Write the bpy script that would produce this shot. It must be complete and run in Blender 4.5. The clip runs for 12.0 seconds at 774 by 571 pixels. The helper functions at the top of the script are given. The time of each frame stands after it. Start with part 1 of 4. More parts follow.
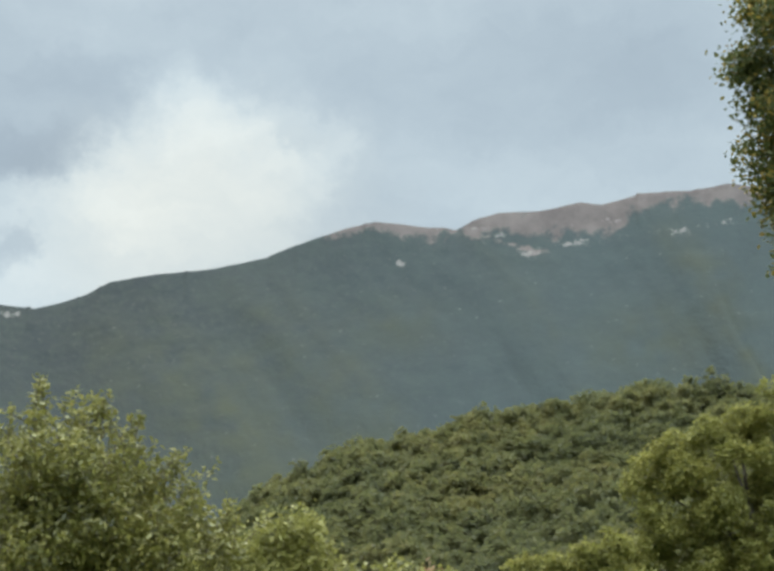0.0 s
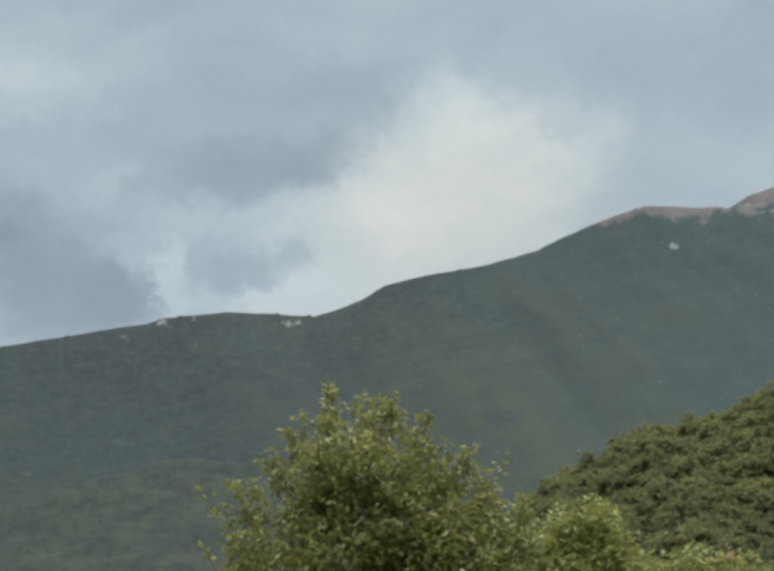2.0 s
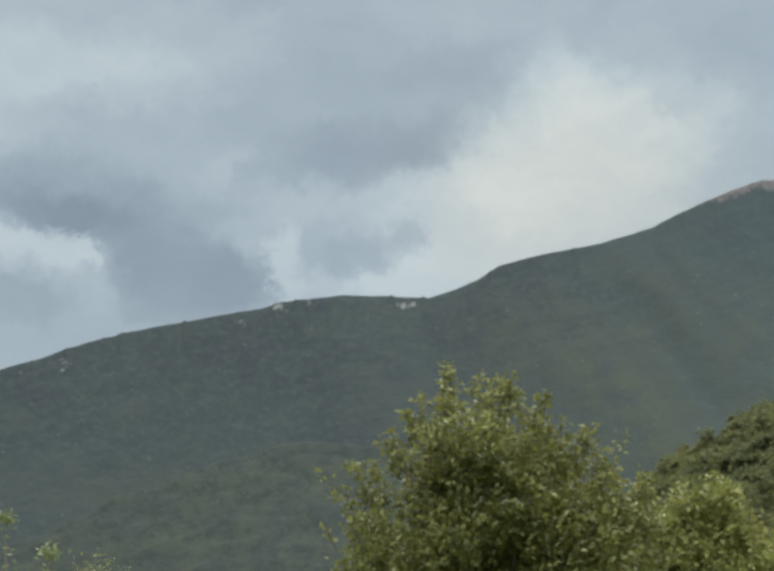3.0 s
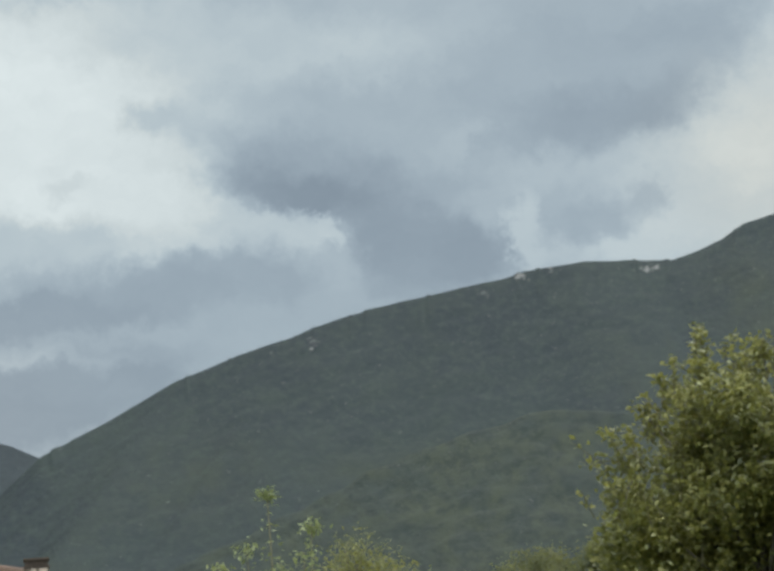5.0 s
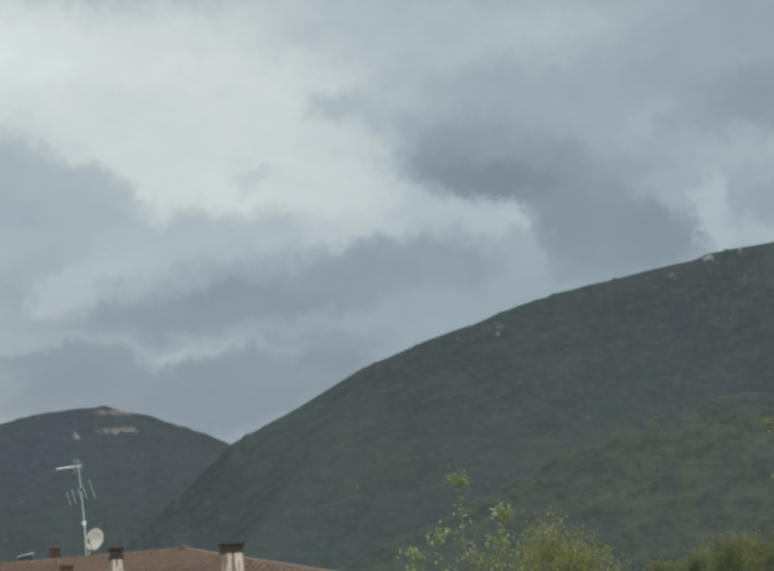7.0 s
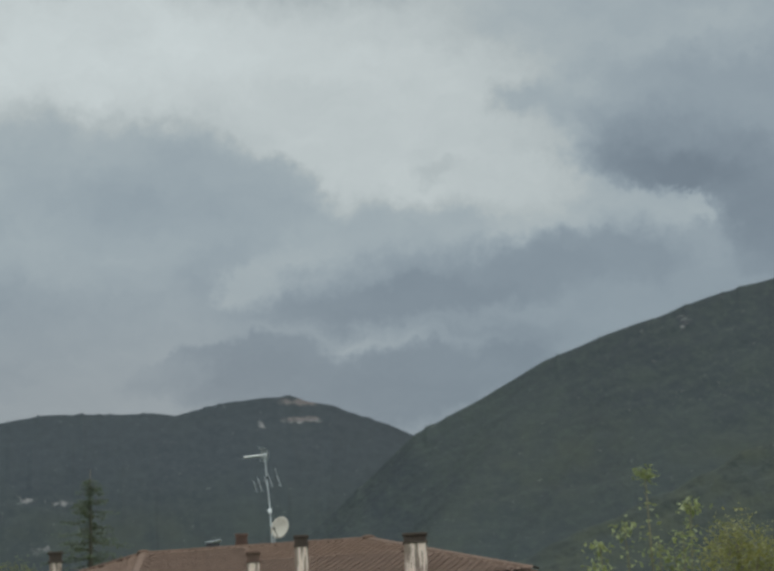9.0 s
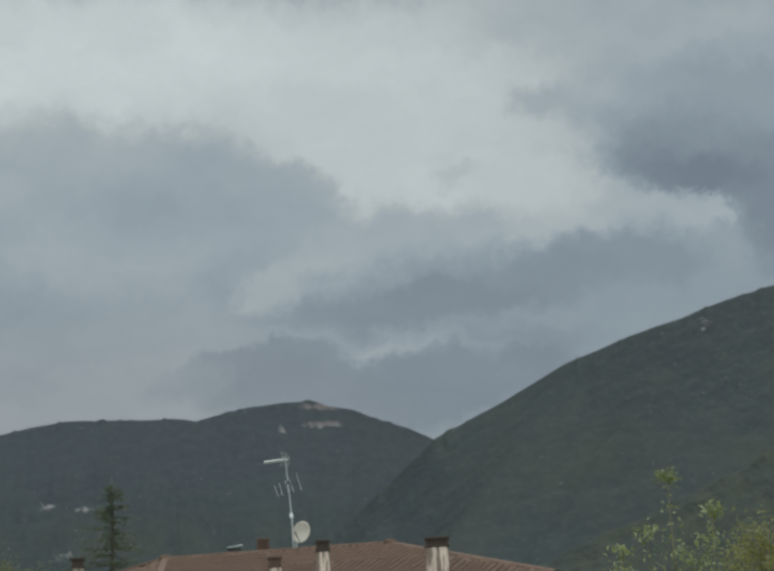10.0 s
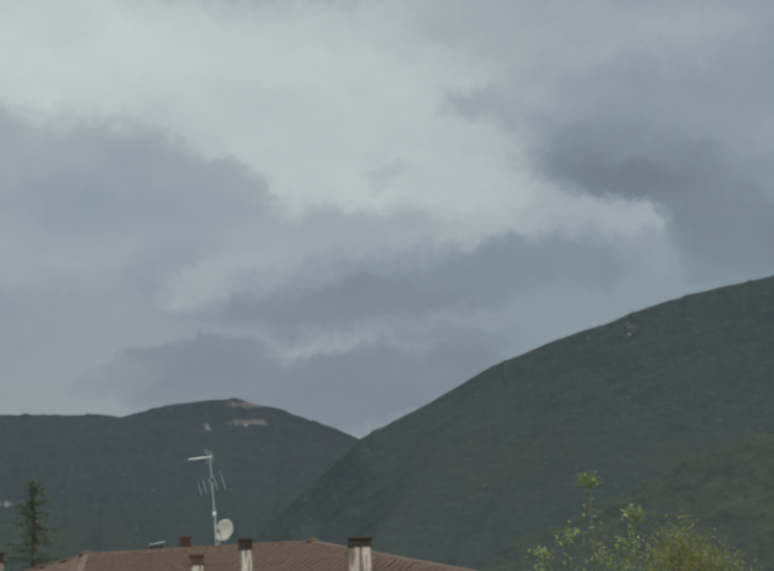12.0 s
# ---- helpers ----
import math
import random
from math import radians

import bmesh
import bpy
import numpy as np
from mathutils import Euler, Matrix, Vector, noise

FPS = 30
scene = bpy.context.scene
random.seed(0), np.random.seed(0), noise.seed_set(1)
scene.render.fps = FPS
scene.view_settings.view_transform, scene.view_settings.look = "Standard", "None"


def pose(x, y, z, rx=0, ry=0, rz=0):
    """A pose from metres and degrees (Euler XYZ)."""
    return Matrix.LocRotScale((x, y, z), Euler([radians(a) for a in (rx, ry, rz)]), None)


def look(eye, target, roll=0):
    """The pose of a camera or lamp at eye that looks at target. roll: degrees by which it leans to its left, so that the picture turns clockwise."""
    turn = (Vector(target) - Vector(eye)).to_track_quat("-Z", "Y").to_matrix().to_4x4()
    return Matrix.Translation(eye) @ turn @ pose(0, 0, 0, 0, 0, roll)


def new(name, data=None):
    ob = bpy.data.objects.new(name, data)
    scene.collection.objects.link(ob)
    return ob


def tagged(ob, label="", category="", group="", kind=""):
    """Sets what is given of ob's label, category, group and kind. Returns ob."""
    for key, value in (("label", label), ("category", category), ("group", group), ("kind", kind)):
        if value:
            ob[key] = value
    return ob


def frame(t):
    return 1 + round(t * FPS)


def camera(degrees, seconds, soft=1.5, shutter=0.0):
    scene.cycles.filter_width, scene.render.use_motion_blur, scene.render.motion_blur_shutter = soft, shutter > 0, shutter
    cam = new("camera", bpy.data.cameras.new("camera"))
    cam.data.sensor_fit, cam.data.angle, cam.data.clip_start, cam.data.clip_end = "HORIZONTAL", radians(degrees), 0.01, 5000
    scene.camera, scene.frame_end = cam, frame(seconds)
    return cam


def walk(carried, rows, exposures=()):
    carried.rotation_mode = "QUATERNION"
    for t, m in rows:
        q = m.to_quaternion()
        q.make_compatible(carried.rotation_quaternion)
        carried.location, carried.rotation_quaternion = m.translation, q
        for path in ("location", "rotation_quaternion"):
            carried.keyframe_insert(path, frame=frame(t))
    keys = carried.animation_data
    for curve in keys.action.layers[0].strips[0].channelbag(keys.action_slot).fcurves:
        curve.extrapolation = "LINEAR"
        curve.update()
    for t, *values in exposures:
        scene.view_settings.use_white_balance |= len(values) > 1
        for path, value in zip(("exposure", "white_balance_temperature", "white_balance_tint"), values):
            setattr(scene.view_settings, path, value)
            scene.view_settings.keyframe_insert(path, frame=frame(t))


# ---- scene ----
# A hand-held pan over a mountain valley: the lens turns on an outstretched arm.
EYE = 1.6
ARM = 0.35
cam = camera(25.4, 12.0, soft=3.3)
PATH = [  # seconds, heading to the left, upward tilt, lean to the right
    (0.0, 0.00, 14.00, 2.00),
    (0.5, 3.16, 14.03, 2.89),
    (1.0, 5.47, 14.25, 2.94),
    (1.5, 7.43, 14.40, 3.09),
    (2.0, 9.82, 14.27, 3.64),
    (2.5, 12.22, 14.06, 3.45),
    (3.0, 13.78, 13.90, 3.74),
    (3.2, 14.64, 14.11, 3.74),
    (5.0, 22.29, 13.52, 4.57),
    (5.5, 24.08, 13.48, 4.62),
    (6.0, 25.34, 13.63, 3.92),
    (6.5, 27.03, 13.25, 3.82),
    (7.0, 28.52, 13.49, 3.98),
    (8.8, 33.73, 13.83, 2.90),
    (9.0, 34.40, 13.54, 2.37),
    (9.5, 35.32, 13.74, 2.54),
    (10.0, 35.13, 13.71, 2.59),
    (10.5, 34.32, 13.75, 2.63),
    (11.0, 34.09, 13.59, 2.54),
    (11.5, 33.09, 13.49, 2.24),
    (12.0, 32.54, 13.60, 2.00),
]


def eye_at(yaw):
    """The lens swings round the shoulder."""
    a = radians(yaw)
    return (-ARM * math.sin(a), ARM * math.cos(a) - ARM, EYE)


walk(cam, [(t, pose(*eye_at(yaw), 90 + pitch, roll, yaw)) for t, yaw, pitch, roll in PATH],
     exposures=[(0.0, 0.36), (0.5, 0.18), (1.0, 0.09), (2.5, 0.02), (5.0, -0.02), (7.0, -0.23), (9.0, -0.47), (12.0, -0.54)])


def bearing(az, dist, z=0.0):
    """A place at a bearing (degrees to the right of the first heading) and a distance from the eye that faces it."""
    x, y, _ = eye_at(min(max(-az, 0.0), 35.0))
    return Vector((x + dist * math.sin(radians(az)), y + dist * math.cos(radians(az)), z))


def height_at(el, dist):
    """The height at which something stands el degrees above the eye's level at that distance."""
    return EYE + dist * math.tan(radians(el))


# ---- world: an overcast sky with broken cloud ----
class Nodes:
    """Small shorthand for node trees."""

    def __init__(self, tree):
        self.tree = tree
        tree.nodes.clear()

    def add(self, kind, ins=(), **props):
        n = self.tree.nodes.new(kind)
        for k, v in props.items():
            setattr(n, k, v)
        for k, v in (ins.items() if hasattr(ins, "items") else enumerate(ins)):
            if v is None:
                continue
            if isinstance(v, bpy.types.NodeSocket):
                self.tree.links.new(v, n.inputs[k])
            else:
                n.inputs[k].default_value = v
        return n

    def math(self, op, a, b=None, c=None, clamp=False):
        return self.add("ShaderNodeMath", (a, b, c), operation=op, use_clamp=clamp).outputs[0]

    def vec(self, op, a, b=None):
        return self.add("ShaderNodeVectorMath", (a, b), operation=op).outputs[0]

    def noise(self, vector, scale, detail=3.0, rough=0.55, distortion=0.0):
        return self.add("ShaderNodeTexNoise", {"Vector": vector, "Scale": scale, "Detail": detail, "Roughness": rough, "Distortion": distortion}).outputs

    def remap(self, v, a, b, c=0.0, d=1.0, smooth=True):
        return self.add("ShaderNodeMapRange", {0: v, 1: a, 2: b, 3: c, 4: d}, interpolation_type="SMOOTHSTEP" if smooth else "LINEAR").outputs[0]

    def mix(self, f, a, b, blend="MIX"):
        n = self.add("ShaderNodeMix", {0: f, 6: a, 7: b}, data_type="RGBA", blend_type=blend)
        return n.outputs[2]

    def ramp(self, f, stops):
        n = self.add("ShaderNodeValToRGB", (f,))
        e = n.color_ramp.elements
        while len(e) < len(stops):
            e.new(0.5)
        for el, (p, col) in zip(e, stops):
            el.position, el.color = p, (*col, 1)
        return n.outputs[0]


SUN_AZ, SUN_EL = -9.0, 48.0
# cloud masses, the later in front of the earlier: bearing, elevation, half width, half height, slant (degrees), brightness, cover, softness
HIGH_RIGHT = [
    (-9.4, 22.2, 11.3, 4.2, -2, 0.39, 0.9, 0.8), (6.2, 20.2, 8.4, 2.8, -6, 0.39, 0.9, 0.7), (7.8, 17.5, 9.1, 2.4, -2, 0.49, 0.8, 0.8), (1.2, 16.6, 6.5, 1.8, 4, 0.48, 0.8, 0.8),
    (-6.3, 22.6, 13.0, 2.8, -4, 0.47, 0.8, 0.8), (3.1, 20.4, 5.3, 2.1, -14, 0.43, 0.9, 0.7), (-19.9, 21.6, 6.8, 4.2, -4, 0.43, 0.7, 0.8), (-25.4, 22.2, 11.3, 2.3, -5, 0.51, 0.8, 0.8),
]
HIGH_LEFT = [
    (-31.6, 18.6, 7.5, 5.3, -5, 0.67, 0.95, 0.6), (-29.4, 12.3, 9.7, 2.1, 1, 0.44, 0.9, 0.7), (-9.1, 16.7, 4.2, 5.3, -5, 0.63, 0.9, 0.7), (-33.6, 18.9, 9.1, 3.7, -4, 0.73, 0.95, 0.6),
    (-39.1, 22.3, 6.8, 1.8, -4, 0.60, 0.9, 0.8), (-32.4, 19.2, 7.8, 3.7, -3, 0.75, 0.95, 0.6), (-43.9, 22.0, 13.3, 2.4, -3, 0.87, 0.9, 0.8), (-47.8, 20.0, 6.8, 2.3, -3, 0.92, 0.85, 0.7),
    (-42.9, 10.7, 11.3, 3.2, -3, 0.48, 0.9, 0.7), (-25.3, 21.5, 6.5, 1.5, -3, 0.58, 0.8, 0.8),
]
GLOW = [
    (-7.2, 17.1, 6.8, 3.7, 6, 0.59, 0.95, 0.55), (-7.1, 18.7, 3.1, 2.8, 38, 0.64, 0.9, 0.6), (-6.2, 19.0, 1.0, 1.3, -2, 0.67, 0.8, 0.7), (-7.7, 16.7, 3.2, 1.8, -2, 0.65, 0.8, 0.7),
    (-3.5, 18.1, 2.8, 1.8, -4, 0.64, 0.8, 0.6), (-11.7, 14.2, 4.9, 0.97, 1, 0.61, 0.9, 0.7), (-14.6, 17.1, 3.6, 0.97, 8, 0.50, 0.8, 0.7),
]
BANKS = [
    (-11.0, 19.9, 4.2, 2.1, 21, 0.40, 0.75, 0.7), (-13.8, 18.7, 3.9, 1.4, 4, 0.34, 0.8, 0.95), (-2.5, 19.1, 1.8, 0.65, -29, 0.50, 0.7, 0.7), (-11.7, 19.6, 1.9, 1.8, -2, 0.36, 0.7, 0.8),
    (-13.7, 20.1, 5.3, 2.4, 5, 0.42, 0.85, 0.6), (-13.7, 18.5, 3.6, 1.1, 3, 0.33, 0.7, 0.95), (-22.9, 19.0, 5.3, 1.8, -5, 0.45, 0.85, 0.6), (-28.2, 19.4, 1.5, 0.7, -5, 0.44, 0.6, 0.9),
    (-23.0, 17.4, 4.9, 1.5, -11, 0.36, 0.92, 0.8), (-23.7, 16.8, 3.9, 0.97, -9, 0.28, 0.85, 0.9), (-19.4, 14.8, 3.1, 1.6, -15, 0.32, 0.95, 0.45), (-20.1, 13.5, 2.1, 0.97, -5, 0.35, 0.7, 0.7),
]
GAPS = [
    (-25.2, 15.8, 2.8, 0.65, -10, 0.59, 0.9, 0.6), (-23.3, 15.6, 1.3, 0.39, -35, 0.60, 0.8, 0.6), (-24.1, 14.5, 2.3, 0.65, -25, 0.47, 0.6, 0.7), (-16.2, 14.7, 0.7, 1.8, -5, 0.55, 0.9, 0.6),
    (-18.4, 18.0, 1.1, 0.58, 15, 0.50, 0.6, 0.7), (-14.0, 14.7, 1.8, 0.97, 5, 0.40, 0.85, 0.7), (-12.1, 15.5, 0.8, 0.71, -45, 0.43, 0.7, 0.8), (-12.6, 13.6, 2.1, 0.49, 3, 0.59, 0.8, 0.6),
    (-19.3, 18.1, 1.3, 1.1, -4, 0.45, 0.6, 0.7), (-19.6, 20.0, 1.0, 0.97, -4, 0.47, 0.6, 0.7),
]
LOW_BANKS = [
    (-28.8, 13.9, 5.3, 1.1, 3, 0.33, 0.9, 0.5), (-32.7, 13.5, 4.2, 0.97, -1, 0.32, 0.85, 0.6), (-34.0, 11.9, 1.5, 0.45, 3, 0.49, 0.8, 0.6), (-32.6, 10.4, 5.3, 1.6, 9, 0.31, 0.9, 0.6),
    (-39.2, 16.1, 4.5, 2.3, -24, 0.51, 0.9, 0.6), (-37.7, 17.3, 1.8, 0.81, -14, 0.52, 0.7, 0.7), (-39.4, 16.8, 4.2, 1.8, -17, 0.54, 0.9, 0.6), (-45.3, 16.5, 5.3, 3.1, -17, 0.56, 0.9, 0.45),
    (-42.3, 16.2, 2.9, 1.5, -3, 0.49, 0.8, 0.9), (-45.7, 18.0, 1.1, 0.97, -3, 0.55, 0.6, 0.6), (-32.0, 17.4, 1.0, 0.39, 9, 0.58, 0.45, 0.8),
]
HEAPS = [
    (-33.3, 15.0, 4.9, 1.5, 1, 0.56, 0.9, 0.45), (-36.4, 15.1, 1.5, 0.81, 17, 0.58, 0.9, 0.4), (-38.5, 13.7, 1.5, 0.97, 7, 0.58, 0.9, 0.4), (-31.0, 13.5, 7.1, 1.5, 3, 0.43, 0.9, 0.5),
    (-33.1, 13.1, 6.2, 0.81, 3, 0.35, 0.9, 0.6), (-28.5, 14.0, 4.2, 0.73, 1, 0.37, 0.85, 0.6), (-35.2, 11.4, 5.5, 0.58, 1, 0.52, 0.9, 0.6), (-35.5, 11.5, 1.8, 0.29, -1, 0.56, 0.8, 0.6),
    (-35.9, 10.3, 6.0, 1.3, 1, 0.38, 0.95, 0.4), (-38.6, 11.1, 3.1, 0.97, 5, 0.36, 0.9, 0.35), (-33.2, 10.5, 3.9, 1.1, 5, 0.35, 0.85, 0.5), (-41.2, 10.5, 1.9, 0.81, 7, 0.43, 0.7, 0.5),
]
world = bpy.data.worlds.new("overcast_sky")
scene.world = world
world.use_nodes = True
w = Nodes(world.node_tree)
way = w.add("ShaderNodeTexCoord").outputs["Generated"]
xyz = w.add("ShaderNodeSeparateXYZ", (way,)).outputs
az = w.math("MULTIPLY", w.math("ARCTAN2", xyz[0], xyz[1]), 57.29578)
el = w.math("MULTIPLY", w.math("ARCSINE", xyz[2]), 57.29578)
sky_xy = w.add("ShaderNodeCombineXYZ", (az, el, 0.0)).outputs[0]
billow = w.vec("MULTIPLY", w.vec("SUBTRACT", w.noise(sky_xy, 0.22, 2.0, 0.5)[1], (0.5, 0.5, 0.5)), (2.6, 1.5, 0.0))
puff = w.vec("MULTIPLY", w.vec("SUBTRACT", w.noise(sky_xy, 0.75, 6.0, 0.62)[1], (0.5, 0.5, 0.5)), (2.3, 1.8, 0.0))
fray = w.vec("MULTIPLY", w.vec("SUBTRACT", w.noise(sky_xy, 2.2, 4.0, 0.58)[1], (0.5, 0.5, 0.5)), (0.75, 0.5, 0.0))
bent = w.vec("ADD", w.vec("ADD", w.vec("ADD", sky_xy, billow), puff), fray)
light = 0.45
for a, e, ra, re, slant, bright, cover, soft in HIGH_RIGHT + HIGH_LEFT + GLOW + BANKS + GAPS + LOW_BANKS + HEAPS:
    p = w.add("ShaderNodeMapping", (bent, (a, e, 0), (0, 0, radians(slant)), (ra, re, 1)), vector_type="TEXTURE").outputs[0]
    d = w.add("ShaderNodeVectorMath", (p,), operation="LENGTH").outputs[1]
    light = w.add("ShaderNodeMix", (w.remap(d, 1.0 + 0.4 * soft, 1.0 - 0.85 * soft, 0.0, cover), None, light, bright), data_type="FLOAT").outputs[0]
streak = w.noise(w.vec("MULTIPLY", bent, (0.16, 0.34, 1.0)), 1.0, 5.0, 0.55)[0]
fine = w.noise(w.vec("MULTIPLY", bent, (0.5, 1.0, 1.0)), 0.8, 6.0, 0.6)[0]
uneven = w.math("ADD", w.math("MULTIPLY", w.math("SUBTRACT", streak, 0.5), 0.30), w.math("MULTIPLY", w.math("SUBTRACT", fine, 0.5), 0.16))
light = w.math("MULTIPLY", light, w.math("ADD", uneven, 1.0))
# dense cloud is bluer than thin cloud
tint = w.ramp(light, [(0.0, (0.775, 1.0, 1.22)), (0.27, (0.79, 1.0, 1.19)), (0.42, (0.815, 1.0, 1.125)), (0.56, (0.85, 1.0, 1.06)), (0.66, (0.89, 1.0, 1.01)), (0.8, (0.905, 1.0, 1.0))])
cloud = w.vec("SCALE", tint)
w.tree.links.new(light, cloud.node.inputs["Scale"])
# warmer where the cloud breaks, low over the pass, and where it is thin overhead
glow = w.add("ShaderNodeVectorMath", (w.vec("DIVIDE", w.vec("SUBTRACT", bent, (-6.0, 16.3, 0)), (8.0, 5.0, 1)),), operation="LENGTH").outputs[1]
cloud = w.mix(w.remap(glow, 1.1, 0.2), cloud, (1.06, 1.0, 0.94, 1), "MULTIPLY")
cloud = w.mix(w.math("MULTIPLY", w.remap(el, 16.0, 8.0), w.remap(az, -24.0, -44.0)), cloud, (1.07, 0.985, 0.94, 1), "MULTIPLY")
cloud = w.mix(w.remap(el, 26.0, 45.0), cloud, (1.09, 1.0, 0.90, 1), "MULTIPLY")
# overhead and behind the viewer the cloud is thin and bright
overhead = w.remap(el, 26.0, 70.0, 1.0, 5.4)
behind = w.math("ADD", w.math("MULTIPLY", xyz[0], -0.29), w.math("MULTIPLY", xyz[1], 0.96))
overhead = w.math("MULTIPLY", overhead, w.remap(behind, 0.25, -0.75, 1.0, 3.0))
sky = w.add("ShaderNodeTexSky", sky_type="NISHITA", sun_disc=False, sun_elevation=radians(SUN_EL), sun_rotation=radians(SUN_AZ)).outputs[0]
cloud_bg = w.add("ShaderNodeBackground", (cloud, overhead)).outputs[0]
sky_bg = w.add("ShaderNodeBackground", (sky, 0.1)).outputs[0]
mixed = w.add("ShaderNodeMixShader", (0.94, sky_bg, cloud_bg)).outputs[0]
w.add("ShaderNodeOutputWorld", (mixed,))

sun = new("sun", bpy.data.lights.new("sun", "SUN"))
sun.data.energy, sun.data.angle, sun.data.color = 1.4, radians(40), (1.0, 0.96, 0.88)
sun.matrix_world = look(bearing(SUN_AZ, 100, 100 * math.tan(radians(SUN_EL))), (0, 0, 0))


# ---- materials ----
def material(name):
    m = bpy.data.materials.new(name)
    m.use_nodes = True
    return m, Nodes(m.node_tree)


def surface(n, colour, rough=0.8, metal=0.0, bump=None, strength=0.3, dist=0.02, spec=0.3):
    b = n.add("ShaderNodeBsdfPrincipled", {"Base Color": colour, "Roughness": rough, "Metallic": metal, "Specular IOR Level": spec})
    if bump is not None:
        k = n.add("ShaderNodeBump", {"Strength": strength, "Distance": dist, "Height": bump})
        n.tree.links.new(k.outputs[0], b.inputs["Normal"])
    n.add("ShaderNodeOutputMaterial", (b.outputs[0],))


def leaf_material(name, stops, translucent=0.35, rough=0.5, patch=0.6, own=0.6, clump=0.0, gloss=0.35):
    """Leaves: every leaf its own tint, drifting over the crown in patches, some light passing through."""
    m, n = material(name)
    g = n.add("ShaderNodeNewGeometry").outputs["Random Per Island"]
    pos = n.add("ShaderNodeTexCoord").outputs["Object"]
    drift = n.noise(pos, patch, 2.0)[0]
    f = n.math("ADD", n.math("MULTIPLY", g, own), n.math("MULTIPLY", n.remap(drift, 0.3, 0.7), 1 - own - clump))
    if clump:
        f = n.math("ADD", f, n.math("MULTIPLY", n.remap(n.noise(pos, patch * 7, 2.0)[0], 0.32, 0.68), clump))
    col = n.ramp(f, stops)
    a = n.add("ShaderNodeBsdfPrincipled", {"Base Color": col, "Roughness": rough, "Specular IOR Level": gloss})
    t = n.add("ShaderNodeBsdfTranslucent", (n.mix(0.35, col, (0.22, 0.23, 0.05, 1)),))
    n.add("ShaderNodeOutputMaterial", (n.add("ShaderNodeMixShader", (translucent, a.outputs[0], t.outputs[0])).outputs[0],))
    return m


def plain_material(name, dark, pale, scale=6.0, rough=0.7, metal=0.0, strength=0.3, dist=0.01, detail=5.0):
    m, n = material(name)
    pos = n.add("ShaderNodeTexCoord").outputs["Object"]
    big = n.noise(pos, scale * 0.2, 3.0)[0]
    small = n.noise(pos, scale * 3, detail, 0.65)[0]
    f = n.math("ADD", n.math("MULTIPLY", big, 0.6), n.math("MULTIPLY", small, 0.4))
    surface(n, n.mix(n.remap(f, 0.32, 0.68), (*dark, 1), (*pale, 1)), rough, metal, small, strength, dist)
    return m


BARK = plain_material("bark", (0.05, 0.04, 0.03), (0.13, 0.11, 0.085), 8, 0.9, strength=0.7)
TWIG = plain_material("young_bark", (0.07, 0.06, 0.03), (0.15, 0.13, 0.07), 10, 0.8)
LEAF_FRUIT = leaf_material("fruit_tree_leaf", [(0.0, (0.085, 0.092, 0.032)), (0.45, (0.176, 0.170, 0.052)), (0.8, (0.305, 0.272, 0.082)), (0.97, (0.60, 0.58, 0.34))], 0.5, rough=0.38, gloss=0.5)
LEAF_LIGHT = leaf_material("yellow_green_leaf", [(0.0, (0.14, 0.14, 0.042)), (0.5, (0.245, 0.235, 0.07)), (1.0, (0.37, 0.34, 0.115))], 0.4)
LEAF_OAK = leaf_material("oak_leaf", [(0.0, (0.12, 0.127, 0.04)), (0.5, (0.232, 0.225, 0.065)), (1.0, (0.38, 0.338, 0.10))], 0.5, patch=0.35)
LEAF_TALL = leaf_material("turning_leaf", [(0.0, (0.05, 0.07, 0.035)), (0.45, (0.10, 0.12, 0.05)), (0.60, (0.15, 0.145, 0.05)), (0.71, (0.32, 0.22, 0.055)), (1.0, (0.38, 0.25, 0.07))], 0.4, patch=0.5)
LEAF_SHOOT = leaf_material("shoot_leaf", [(0.0, (0.12, 0.15, 0.06)), (0.5, (0.24, 0.265, 0.11)), (1.0, (0.50, 0.52, 0.28))], 0.4)
LEAF_RED = leaf_material("red_young_leaf", [(0.0, (0.28, 0.14, 0.08)), (1.0, (0.44, 0.26, 0.17))], 0.3)
NEEDLE = leaf_material("spruce_needles", [(0.0, (0.05, 0.07, 0.045)), (1.0, (0.10, 0.125, 0.075))], 0.25)
LEAF_WOOD = leaf_material("woodland_leaf", [(0.0, (0.096, 0.104, 0.066)), (0.35, (0.12, 0.127, 0.074)), (0.65, (0.158, 0.153, 0.078)), (1.0, (0.22, 0.19, 0.082))], 0.55, patch=0.05, own=0.2, clump=0.4, gloss=0.1)


def stained_plaster():
    m, n = material("stained_plaster")
    pos = n.add("ShaderNodeTexCoord").outputs["Object"]
    runs = n.noise(n.vec("MULTIPLY", pos, (9.0, 9.0, 0.9)), 1.0, 4.0, 0.6)[0]
    small = n.noise(pos, 25.0, 5.0, 0.65)[0]
    col = n.mix(n.remap(small, 0.3, 0.7), (0.66, 0.505, 0.42, 1), (0.77, 0.61, 0.515, 1))
    col = n.mix(n.math("MULTIPLY", n.remap(runs, 0.45, 0.57), 0.9), col, (0.16, 0.115, 0.09, 1))
    surface(n, col, 0.9, 0.0, small, 0.3, 0.01)
    return m


